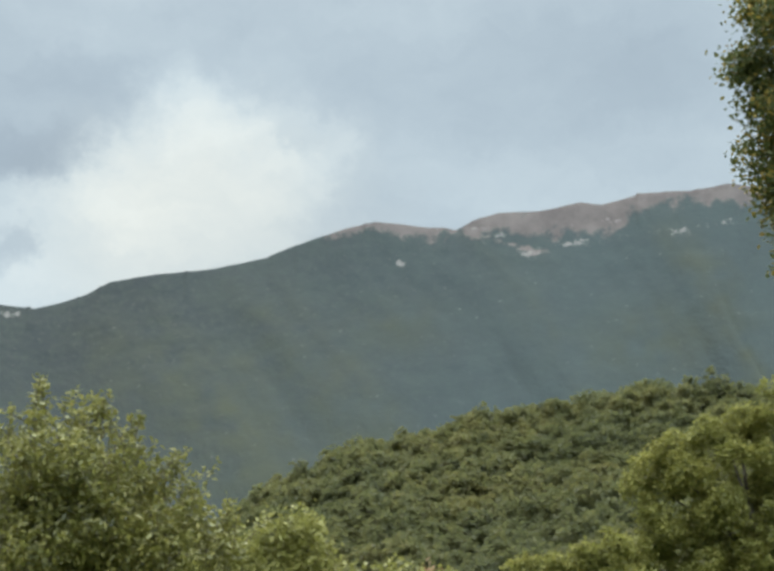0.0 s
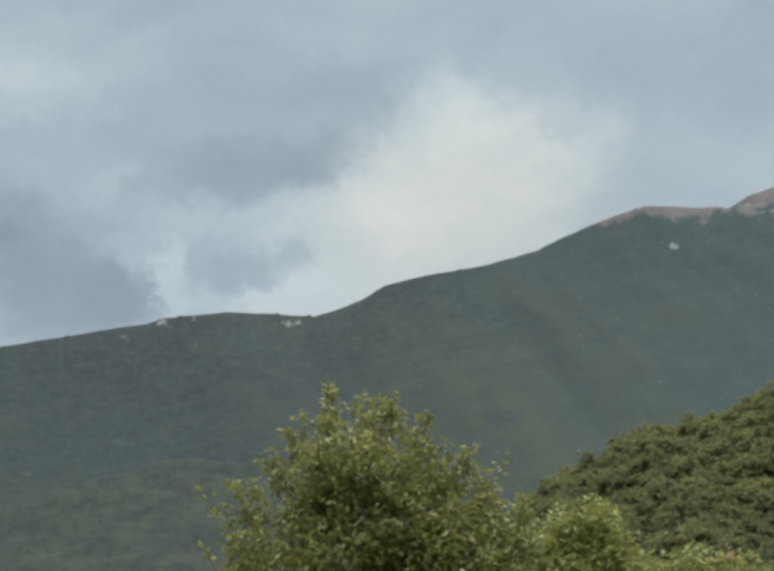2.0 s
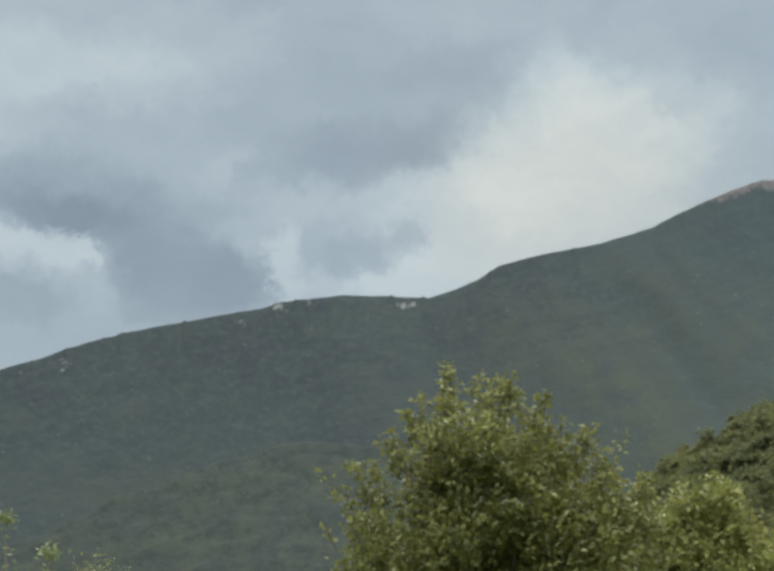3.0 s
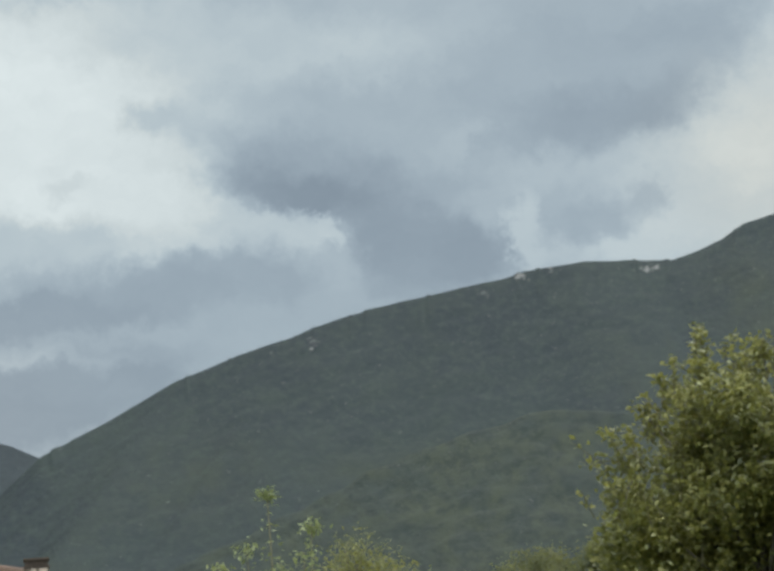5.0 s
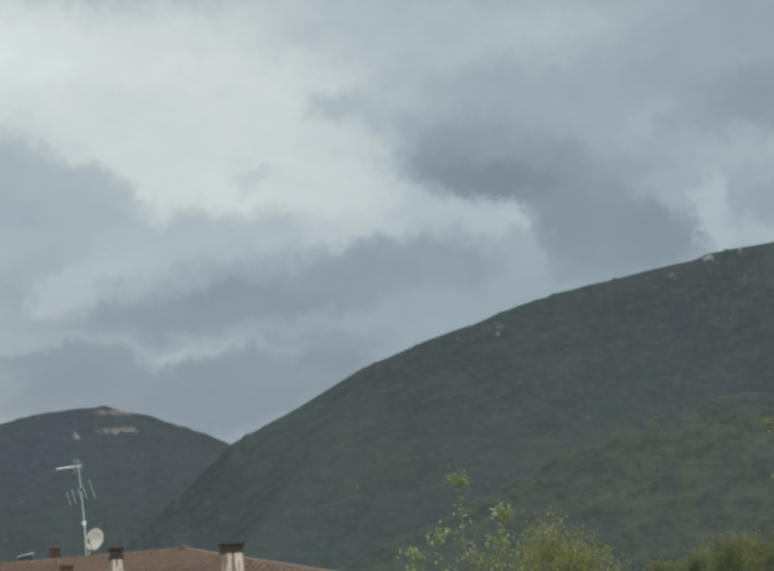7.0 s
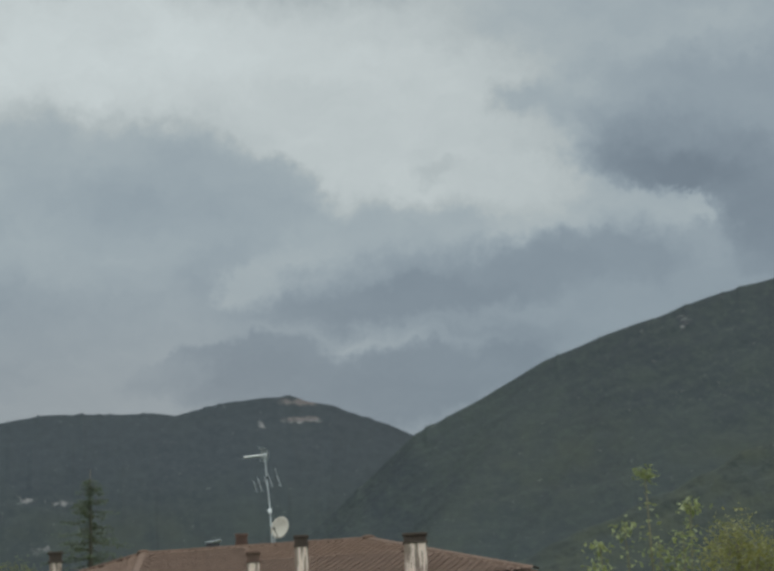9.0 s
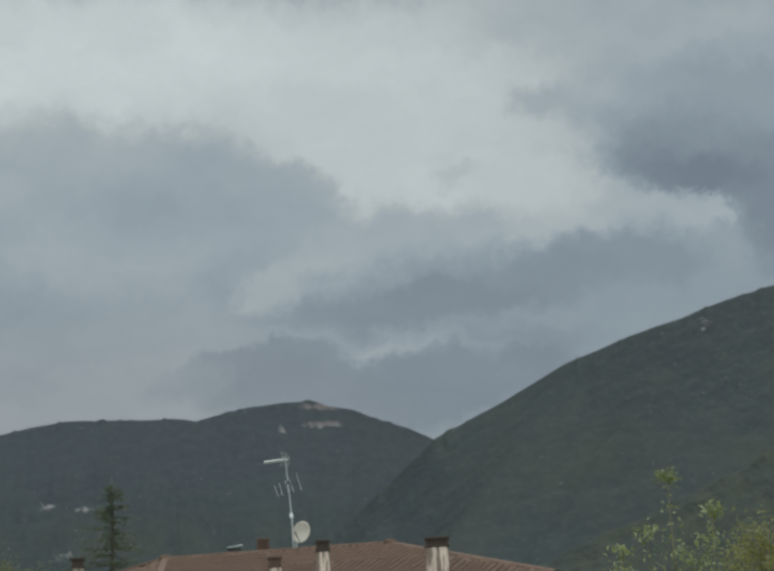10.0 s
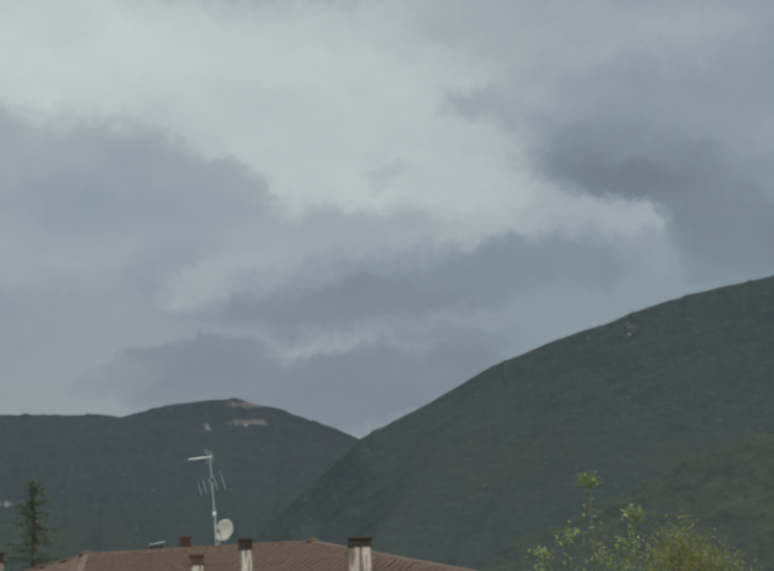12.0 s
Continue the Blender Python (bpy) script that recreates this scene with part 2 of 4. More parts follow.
PLASTER = stained_plaster()
RENDER_WALL = plain_material("house_plaster", (0.55, 0.47, 0.36), (0.66, 0.58, 0.46), 2, 0.85)
SOOT = plain_material("sooty_brick", (0.045, 0.035, 0.03), (0.10, 0.07, 0.055), 6, 0.9)
BROWN_BRICK = plain_material("brown_brick", (0.10, 0.06, 0.045), (0.18, 0.11, 0.085), 8, 0.85)
METAL = plain_material("dull_aluminium", (0.48, 0.49, 0.49), (0.66, 0.67, 0.67), 12, 0.45, 0.6)
DISH_MAT = plain_material("weathered_white_enamel", (0.33, 0.29, 0.24), (0.46, 0.41, 0.345), 3, 0.6)
WHITE = plain_material("white_plastic", (0.72, 0.72, 0.70), (0.84, 0.84, 0.82), 9, 0.4)
DARK = plain_material("dark_plastic", (0.03, 0.03, 0.032), (0.06, 0.06, 0.06), 9, 0.5)


def tile_material():
    m, n = material("fired_clay_tile")
    rnd = n.add("ShaderNodeObjectInfo").outputs["Random"]
    isl = n.add("ShaderNodeNewGeometry").outputs["Random Per Island"]
    pos = n.add("ShaderNodeTexCoord").outputs["Object"]
    small = n.noise(pos, 22.0, 4.0)[0]
    f = n.math("ADD", n.math("MULTIPLY", n.math("FRACT", n.math("ADD", rnd, isl)), 0.6), n.math("MULTIPLY", small, 0.4))
    surface(n, n.ramp(f, [(0.1, (0.098, 0.060, 0.042)), (0.5, (0.112, 0.069, 0.049)), (0.95, (0.13, 0.082, 0.06))]), 1.0, 0.0, small, 0.4, 0.01)
    return m


TILE = tile_material()


def terrain_material():
    m, n = material("valley_ground")
    pos = n.add("ShaderNodeAttribute", attribute_name="slope_place").outputs["Vector"]
    mask = lambda k: n.add("ShaderNodeAttribute", attribute_name=k).outputs["Fac"]
    far = n.noise(pos, 0.0035, 5.0, 0.6)[0]
    stands = n.noise(pos, 0.02, 4.0, 0.6)[0]
    crowns = n.noise(pos, 0.09, 4.0, 0.65)[0]
    # the bluish cast of these wood colours stands in for distance haze
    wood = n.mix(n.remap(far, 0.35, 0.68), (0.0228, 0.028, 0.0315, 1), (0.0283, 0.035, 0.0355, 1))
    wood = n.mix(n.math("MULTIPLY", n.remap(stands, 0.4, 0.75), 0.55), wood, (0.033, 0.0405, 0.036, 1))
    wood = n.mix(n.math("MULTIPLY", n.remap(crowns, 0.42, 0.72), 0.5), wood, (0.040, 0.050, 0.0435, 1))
    # paler blue-green mixed in as distance haze over the right-hand slopes
    wood = n.mix(n.math("MULTIPLY", mask("right_haze"), n.remap(stands, 0.2, 0.8, 0.7, 1.0)), wood, (0.042, 0.0565, 0.059, 1))
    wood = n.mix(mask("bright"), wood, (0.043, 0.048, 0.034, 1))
    # haze on the mountain beyond the pass, put in as paler grey-blue
    wood = n.mix(n.math("MULTIPLY", mask("left_haze"), n.remap(crowns, 0.25, 0.75, 0.5, 1.0)), wood, (0.037, 0.043, 0.0485, 1))
    thickets = n.math("MULTIPLY", n.remap(n.noise(pos, 0.055, 4.0, 0.68)[0], 0.45, 0.62), mask("oaks"))
    wood = n.mix(n.math("MULTIPLY", thickets, 0.7), wood, (0.023, 0.0285, 0.0265, 1))
    bare = n.mix(n.remap(stands, 0.3, 0.7), (0.071, 0.062, 0.062, 1), (0.105, 0.092, 0.089, 1))
    ragged = n.math("MULTIPLY", n.math("SUBTRACT", n.noise(n.vec("MULTIPLY", pos, (1.0, 0.6, 1.0)), 0.026, 6.0, 0.66)[0], 0.5), 3.0)
    stony = n.remap(n.math("MULTIPLY", n.math("ADD", mask("bare"), ragged), n.remap(mask("bare"), 0.02, 0.3)), 0.35, 0.75)
    col = n.mix(stony, wood, bare)
    scree = n.math("MULTIPLY", n.math("SUBTRACT", n.noise(pos, 0.11, 5.0, 0.7)[0], 0.5), 3.0)
    col = n.mix(n.math("MULTIPLY", n.remap(n.math("ADD", mask("rock"), scree), 0.35, 0.95), 0.75), col, (0.17, 0.16, 0.155, 1))
    plain = n.add("ShaderNodeTexCoord").outputs["Object"]
    grass = n.mix(n.remap(n.noise(plain, 0.6, 5.0)[0], 0.3, 0.7), (0.05, 0.075, 0.02, 1), (0.10, 0.12, 0.035, 1))
    col = n.mix(mask("meadow"), col, grass)
    surface(n, col, 0.95, 0.0, n.noise(pos, 0.085, 5.0, 0.6)[0], 0.5, 5.0, 0.05)
    return m


TERRAIN = terrain_material()


# ---- building blocks ----
def mesh_from(name, verts, faces, mat, smooth=False):
    me = bpy.data.meshes.new(name)
    me.from_pydata([tuple(v) for v in verts], [], faces)
    me.materials.append(mat)
    if smooth:
        me.polygons.foreach_set("use_smooth", [True] * len(me.polygons))
    me.update()
    return me


def big_mesh(name, verts, faces, mat, smooth=False):
    """A mesh from numpy arrays: verts (n, 3), faces (m, k)."""
    me = bpy.data.meshes.new(name)
    k = faces.shape[1]
    me.vertices.add(len(verts))
    me.vertices.foreach_set("co", np.ascontiguousarray(verts, dtype=np.float32).ravel())
    me.loops.add(faces.size)
    me.loops.foreach_set("vertex_index", np.ascontiguousarray(faces, dtype=np.int32).ravel())
    me.polygons.add(len(faces))
    me.polygons.foreach_set("loop_start", np.arange(0, faces.size, k, dtype=np.int32))
    me.polygons.foreach_set("use_smooth", np.full(len(faces), smooth))
    me.materials.append(mat)
    me.update(calc_edges=True)
    return me


def part(name, me, parent, label="", at=None):
    ob = new(name, me)
    ob.parent = parent
    if at is not None:
        ob.matrix_basis = at
    return tagged(ob, label) if label else ob


def bm_part(name, bm, mat, parent, label="", smooth=False):
    me = bpy.data.meshes.new(name)
    bm.to_mesh(me)
    bm.free()
    me.materials.append(mat)
    if smooth:
        me.polygons.foreach_set("use_smooth", [True] * len(me.polygons))
    return part(name, me, parent, label)


def thing(name, at, label, category, group="", kind=""):
    ob = new(name)
    ob.empty_display_size = 0.2
    ob.location = at
    return tagged(ob, label, category, group, kind)


def tube(bm, points, radii, sides=7):
    """A tapered, bending tube."""
    rings, n = [], len(points)
    for i, (p, r) in enumerate(zip(points, radii)):
        p = Vector(p)
        d = (Vector(points[min(i + 1, n - 1)]) - Vector(points[max(i - 1, 0)])).normalized()
        u = d.orthogonal().normalized()
        v = d.cross(u)
        rings.append([bm.verts.new(p + r * (math.cos(2 * math.pi * k / sides) * u + math.sin(2 * math.pi * k / sides) * v)) for k in range(sides)])
    for a, b in zip(rings, rings[1:]):
        for k in range(sides):
            bm.faces.new((a[k], a[(k + 1) % sides], b[(k + 1) % sides], b[k]))
    bm.faces.new(rings[0][::-1])
    bm.faces.new(rings[-1])


def block(bm, size, at, bevel=0.0, turn=0.0):
    made = bmesh.ops.create_cube(bm, size=1.0, matrix=Matrix.Translation(at) @ Matrix.Rotation(turn, 4, "Z") @ Matrix.Diagonal((*size, 1)))
    if bevel:
        edges = {e for v in made["verts"] for e in v.link_edges}
        bmesh.ops.bevel(bm, geom=list(edges), offset=bevel, segments=2, affect="EDGES")


# ---- the ground: one sheet from the viewpoint to the mountains ----
def lattice(i, j, seed):
    h = (i * 374761393 + j * 668265263 + seed * 982451653) & 0x7FFFFFFF
    h = ((h ^ (h >> 13)) * 1274126177) & 0x7FFFFFFF
    return ((h ^ (h >> 16)) & 0xFFFF) / 65535.0


def value_noise(x, y, seed=0):
    i, j = np.floor(x).astype(np.int64), np.floor(y).astype(np.int64)
    u, v = x - i, y - j
    u, v = u * u * (3 - 2 * u), v * v * (3 - 2 * v)
    a = lattice(i, j, seed) * (1 - u) + lattice(i + 1, j, seed) * u
    b = lattice(i, j + 1, seed) * (1 - u) + lattice(i + 1, j + 1, seed) * u
    return (a * (1 - v) + b * v) * 2 - 1


def fbm(x, y, seed=0, octaves=4, gain=0.5):
    s, amp = np.zeros(np.broadcast(x, y).shape), 1.0
    for k in range(octaves):
        s = s + amp * value_noise(x * 2 ** k + 17.3 * k, y * 2 ** k - 9.1 * k, seed + k)
        amp *= gain
    return s


def crest(az, pairs):
    a = np.array(pairs)
    return np.interp(az, a[:, 0], a[:, 1])


MAIN_CREST = [(-70, 2), (-42, 3.0), (-37.2, 5.0), (-35.2, 6.7), (-33.1, 8.55), (-30.85, 9.6), (-28.6, 10.75), (-26.4, 11.52), (-24.9, 11.9),
              (-23.9, 12.24), (-21.6, 12.78), (-20.4, 12.93), (-18.8, 13.18), (-17.2, 13.36), (-16.5, 13.53), (-14.5, 13.65), (-12.8, 13.51),
              (-11.45, 13.33), (-10.65, 13.53), (-9.75, 13.83), (-8.97, 14.24), (-7.5, 14.5), (-6, 14.6), (-3.6, 15.02), (-3.4, 15.12), (-2.1, 15.56), (-0.87, 15.94),
              (0.17, 16.12), (1.53, 15.94), (2.98, 15.75), (3.6, 16.05), (4.46, 16.26), (5.83, 16.24), (7.28, 16.41), (8.04, 16.3), (9.4, 16.56),
              (11.1, 16.53), (12.34, 16.64), (13.2, 16.45), (16, 15.8), (30, 14), (60, 9), (80, 4)]
LEFT_CREST = [(-90, 5), (-60, 7.5), (-50, 8.4), (-47.75, 9.04), (-46.6, 9.3), (-45.5, 9.48), (-43.6, 9.5), (-41.9, 9.51), (-41.1, 9.43), (-39.3, 9.82),
              (-38, 9.93), (-37.3, 9.94), (-35.8, 9.6), (-34.65, 9.11), (-33.9, 8.86), (-33.1, 8.5), (-31, 7.5), (-25, 5), (-10, 3)]
SPUR_CREST = [(-36, 2.5), (-30, 4.2), (-26.7, 5.5), (-23.6, 6.7), (-21.9, 7.6), (-19.8, 8.15), (-17.8, 8.6), (-15.9, 8.95), (-13, 8.6), (-9, 6.5), (-4, 4), (5, 2)]
HILL_CREST = [(-12, 1.0), (-7.5, 3.4), (-5.6, 5.2), (-4.4, 6.3), (-3.4, 6.9), (-2.1, 7.6), (-0.4, 8.35), (1.8, 8.6), (3.3, 9.05), (5.6, 9.05), (7.3, 9.4), (9, 9.55), (13.3, 9.45), (25, 9.5), (45, 6), (70, 2)]
MAIN_R, LEFT_R, SPUR_R, HILL_R = 3000.0, 3900.0, 1500.0, 290.0


def soft_crest(az, pairs):
    """The crest line with its small steps evened out, for the slopes below."""
    return sum(crest(az + d, pairs) for d in np.linspace(-3, 3, 13)) / 13


def near_hill(az, r):
    top = HILL_R * np.tan(np.radians(crest(az, HILL_CREST)))
    s = np.clip((r - 175) / (HILL_R - 175), 0, 1)
    up = top * (0.75 * s + 0.25 * s * s)
    down = np.clip((r - HILL_R) / 250, 0, 1)
    return (up * (1 - down * down * (3 - 2 * down))) + np.where(r > 130, 1.2 * fbm(az * 0.9, r / 30, 5, 2), 0) * s


def ground_height(az, r, want="height"):
    """Height over the first foot of ground, for arrays of bearings and distances."""
    th = np.radians(az)
    x, y = r * np.sin(th), r * np.cos(th)
    s = np.clip((r - 1250) / (MAIN_R - 1250), 0, 1)
    line = crest(az, MAIN_CREST)
    top = MAIN_R * np.tan(np.radians(line + (soft_crest(az, MAIN_CREST) - line) * (1 - s ** 6)))
    # spurs and gullies fan out down the slope
    fan = np.interp(az, [-40, -30, -20, -12, -4, 6, 16], [7, 8, 3, -3, -8, -9, -5])
    u = az + fan * (1 - s) + 0.35 * fbm(az * 0.35, r / 500, 3, 2)
    rib = fbm(u * 0.42, r / 1900, 11, 2, 0.4) + 0.3 * fbm(u * 1.1, r / 1400, 13, 2)
    gully = rib * 16 + fbm(x / 130, y / 130, 14, 2) * 2
    gully = gully * np.clip(s * (1 - s) * 4, 0, 1) ** 0.8
    z = top * (0.55 * s + 0.45 * s ** 1.5) + gully
    z = np.where(r > MAIN_R, top * (1 - np.clip((r - MAIN_R) / 1600, 0, 1) * 0.9), z)
    s2 = np.clip((r - 2150) / (LEFT_R - 2150), 0, 1)
    line2 = crest(az, LEFT_CREST)
    top2 = LEFT_R * np.tan(np.radians(line2 + (soft_crest(az, LEFT_CREST) - line2) * (1 - s2 ** 6)))
    z2 = top2 * (0.5 * s2 + 0.5 * s2 ** 1.5) + (fbm(az * 0.35 - r / 900, r / 1500, 23, 2) * 12 + fbm(x / 140, y / 140, 27, 2) * 2.5) * np.clip(s2 * (1 - s2) * 4, 0, 1)
    z2 = np.where(r > LEFT_R, top2 * (1 - np.clip((r - LEFT_R) / 1500, 0, 1) * 0.9), z2)
    s3 = np.clip((r - 880) / (SPUR_R - 880), 0, 1)
    top3 = SPUR_R * np.tan(np.radians((crest(az, SPUR_CREST) + soft_crest(az, SPUR_CREST)) / 2))
    z3 = top3 * (0.55 * s3 + 0.45 * s3 ** 1.5) + (fbm(az * 0.34 - r / 420, r / 600, 31, 2) * 5 + fbm(x / 75, y / 75, 35, 2) * 1.6) * np.clip(s3 * (1 - s3) * 4, 0, 1)
    z3 = np.where(r > SPUR_R, top3 * (1 - np.clip((r - SPUR_R) / 900, 0, 1)), z3)
    lumps = 2.3 * fbm(x / 24, y / 24, 71, 2) * np.clip((r - 550) / 200, 0, 1) * np.clip((1560 - r) / 60, 0, 1)
    canopy = lumps + (1.5 * fbm(x / 46, y / 46, 41, 2) + 9.0 * np.clip(value_noise(az * 5.5, r / 400, 53) - 0.45, 0, 1) * (r > 2850)) * np.clip((r - 450) / 900, 0, 1)
    big = np.maximum(np.maximum(z, z2), z3) + canopy * np.where(np.abs(r - MAIN_R) < 2, 0.8, 1.0)
    if want == "rib":
        return rib * (r < MAIN_R + 50)
    if want == "spur":
        return np.clip((z3 - z + gully + 8) / 16, 0, 1) * ((r > 600) & (r <= SPUR_R))
    hill = near_hill(az, r)
    return np.maximum(big, hill) + np.where(r > 100, EYE, EYE * r / 100) * (r > 100) + 0.03 * fbm(x / 3, y / 3, 2, 2) * (r < 100)


def big_left(az, r):
    """Where the sheet belongs to the mountain beyond the pass."""
    return (r > 2150) & (az < -33.0 - np.clip((3900 - r) / 330, 0, 6)) & (r < 4000)


def spot(az, el, a, e, ra, re):
    return np.exp(-(((az - a) / ra) ** 2 + ((el - e) / re) ** 2))


def build_ground():
    view = np.arange(-52, 17.001, 0.07)
    az = np.concatenate([np.arange(-180, -52, 4.0), view, np.arange(20, 180, 4.0)])
    r = np.concatenate([[0.0, 3, 8, 15, 25, 40, 60, 80, 100], np.arange(110, 300, 10), np.arange(300, 600, 25), np.arange(600, 880, 40), np.arange(880, 1500, 9),
                        [1500], np.arange(1516, 3000, 15), [3000.0, 3030], np.arange(3050, 3900, 18), [3900.0, 3940, 4050, 4300, 4700]])
    A, Rr = np.meshgrid(az, r, indexing="ij")
    Z = ground_height(A, Rr)
    th = np.radians(A)
    V = np.stack([Rr * np.sin(th), Rr * np.cos(th), Z], -1).reshape(-1, 3)
    n, m = A.shape
    i = np.arange(n)[:, None] * m + np.arange(m - 1)[None, :]
    j = np.roll(np.arange(n), -1)[:, None] * m + np.arange(m - 1)[None, :]
    F = np.stack([i, i + 1, j + 1, j], -1).reshape(-1, 4)[:, ::-1]
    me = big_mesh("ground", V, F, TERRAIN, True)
    E = np.degrees(np.arctan2(Z - EYE, Rr))
    top = crest(A, MAIN_CREST)
    depth = top - E
    on_main = (Rr > 1800) & (Rr <= 3080) & (A > -33)
    limit = np.interp(A, [-2, -0.9, 0.2, 1.0, 1.5, 2.2, 3.0, 3.6, 4.5, 5.8, 7.3, 8.0, 8.5, 9.4, 11, 12.3, 13, 16], [0, .1, .2, .3, .5, .3, .3, .5, .7, .85, 1.1, 1.0, .75, .5, .5, .55, .6, .6])
    bare = np.where(on_main, np.clip(0.5 + (limit - depth) / 0.8, 0, 1), 0) * (A > -1.6)
    for k in range(6):
        bare = np.maximum(bare, on_main * 0.9 * spot(A, E, 3.6 + 0.42 * k, 15.62 - 0.15 * k, 0.4, 0.11))
    on_left = (Rr > 2600) & (A < -33.2)
    bare = np.maximum(bare, on_left * (0.9 * spot(A, E, -36.9, 9.78, 0.75, 0.16) + 0.62 * spot(A, E, -36.6, 9.2, 1.5, 0.09)))
    rock = np.zeros(A.shape)
    for a, e, ra, re, k in [(0.98, 14.72, .18, .18, 1), (4.45, 15.5, .3, .1, 1), (5.5, 14.85, .5, .1, 1), (3.6, 15.75, .25, .1, .8), (7.0, 15.1, .6, .15, .8), (10.6, 15.25, .8, .16, .55), (12.2, 15.4, .25, .15, .55),
                            (8.2, 15.75, .4, .1, .7), (-23.9, 11.75, .2, .3, .6), (-12.2, 13.15, .4, .12, 1), (-16.6, 13.35, .3, .12, .9), (-15.6, 13.5, .12, .12, .9), (-17.9, 13.0, .2, .15, .5),
                            (-38.2, 9.0, .25, .12, .7), (-37.0, 9.12, .8, .06, .8), (-44.8, 6.62, .5, .1, .85), (-45.9, 6.75, .3, .1, .7), (-45.6, 5.15, .6, .1, .7), (-12.45, 13.2, .3, .1, .7)]:
        rock = np.maximum(rock, k * spot(A, E, a, e, ra, re) * (Rr > 1500))
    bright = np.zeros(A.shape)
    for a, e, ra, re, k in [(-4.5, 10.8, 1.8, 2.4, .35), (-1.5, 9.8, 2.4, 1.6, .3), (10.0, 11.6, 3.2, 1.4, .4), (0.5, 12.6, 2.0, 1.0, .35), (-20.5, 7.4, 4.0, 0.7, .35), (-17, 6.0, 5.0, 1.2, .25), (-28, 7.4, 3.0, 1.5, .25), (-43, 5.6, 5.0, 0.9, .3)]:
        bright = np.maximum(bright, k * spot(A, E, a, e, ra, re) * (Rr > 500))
    oaks = ground_height(A, Rr, "spur") * (A < -9)
    bright = np.maximum(bright, 0.55 * oaks)
    # rib tops lighter, gullies left darker: relief shading put into the colour too
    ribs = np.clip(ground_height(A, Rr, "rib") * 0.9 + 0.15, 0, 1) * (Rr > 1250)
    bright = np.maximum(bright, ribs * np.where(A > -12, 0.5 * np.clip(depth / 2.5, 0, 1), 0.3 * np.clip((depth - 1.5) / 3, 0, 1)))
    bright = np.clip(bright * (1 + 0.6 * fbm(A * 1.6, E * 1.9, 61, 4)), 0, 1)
    # haze put into the slope colour, growing to the right
    right_haze = 0.8 * np.clip((A + 9) / 16, 0, 1) * (Rr > 1200)
    # painted haze of the farthest mountain, weaker low down
    left_haze = 0.9 * np.where(big_left(A, Rr), 1.0, 0.0) * np.clip((E - 5.0) / 3.0, 0.25, 1)
    meadow = np.clip((420 - Rr) / 60, 0, 1)
    place = np.stack([np.radians(A) * 2500, np.radians(E) * 3000, Rr * 0.12], -1)
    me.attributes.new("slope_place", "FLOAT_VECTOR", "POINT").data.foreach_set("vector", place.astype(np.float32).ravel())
    for key, arr in (("bare", bare), ("rock", rock), ("bright", bright), ("right_haze", right_haze), ("left_haze", left_haze), ("oaks", oaks), ("meadow", meadow)):
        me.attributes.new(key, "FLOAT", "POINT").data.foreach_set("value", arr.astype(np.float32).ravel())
    return tagged(new("ground", me), "grassy valley floor rising to dark wooded mountains with bare brown summits", "ground", kind="structure")


build_ground()


# ---- trees ----
rng = np.random.default_rng(7)


def leaves(points, size, gen, spread=0.35, narrow=0.55, up=0.25):
    """Little folded, pointed leaves at the points: vertices and four-cornered faces."""
    n = len(points)
    unit = lambda v: v / np.linalg.norm(v, axis=1)[:, None]
    nn = unit(gen.normal(size=(n, 3)) * 0.62 + np.array([0, 0, 0.75]))
    d = gen.normal(size=(n, 3)) - np.array([0, 0, up])
    d = unit(d - (d * nn).sum(1)[:, None] * nn)
    s = np.cross(nn, d)
    L = size * gen.uniform(1 - spread, 1 + spread, n)[:, None]
    wd = L * narrow * 0.5
    a = points
    V = np.stack([a, a + d * L * 0.45 + s * wd + nn * wd * 0.35, a + d * L, a + d * L * 0.45 - s * wd + nn * wd * 0.35], 1)
    F = np.arange(4 * n).reshape(n, 4)
    return V.reshape(-1, 3), F


def in_blobs(blobs, count, gen, shell=0.45):
    """Points in a heap of ellipsoids (x, y, z, rx, ry, rz), denser towards their outsides."""
    b = np.array(blobs, float)
    weight = (b[:, 3] * b[:, 4] * b[:, 5]) ** 0.67
    k = gen.choice(len(b), count, p=weight / weight.sum())
    d = gen.normal(size=(count, 3))
    d /= np.linalg.norm(d, axis=1)[:, None]
    rad = shell + (1 - shell) * gen.random(count) ** 0.6
    return b[k, :3] + d * rad[:, None] * b[k, 3:]


def tufts(centres, per, radius, gen):
    """Leaves sit in tufts round twig ends."""
    p = np.repeat(centres, per, axis=0)
    return p + gen.normal(size=p.shape) * radius


def scatter_blobs(middle, spread, count, size, gen, flat=0.85):
    """Many small clumps that fill an ellipsoid's outside unevenly."""
    out = []
    for _ in range(count):
        d = gen.normal(size=3)
        d /= np.linalg.norm(d)
        q = 0.35 + 0.65 * gen.random() ** 0.5
        c = np.array(middle) + d * q * np.array(spread)
        s = size * gen.uniform(0.6, 1.35)
        out.append((*c, s, s, s * flat))
    return out


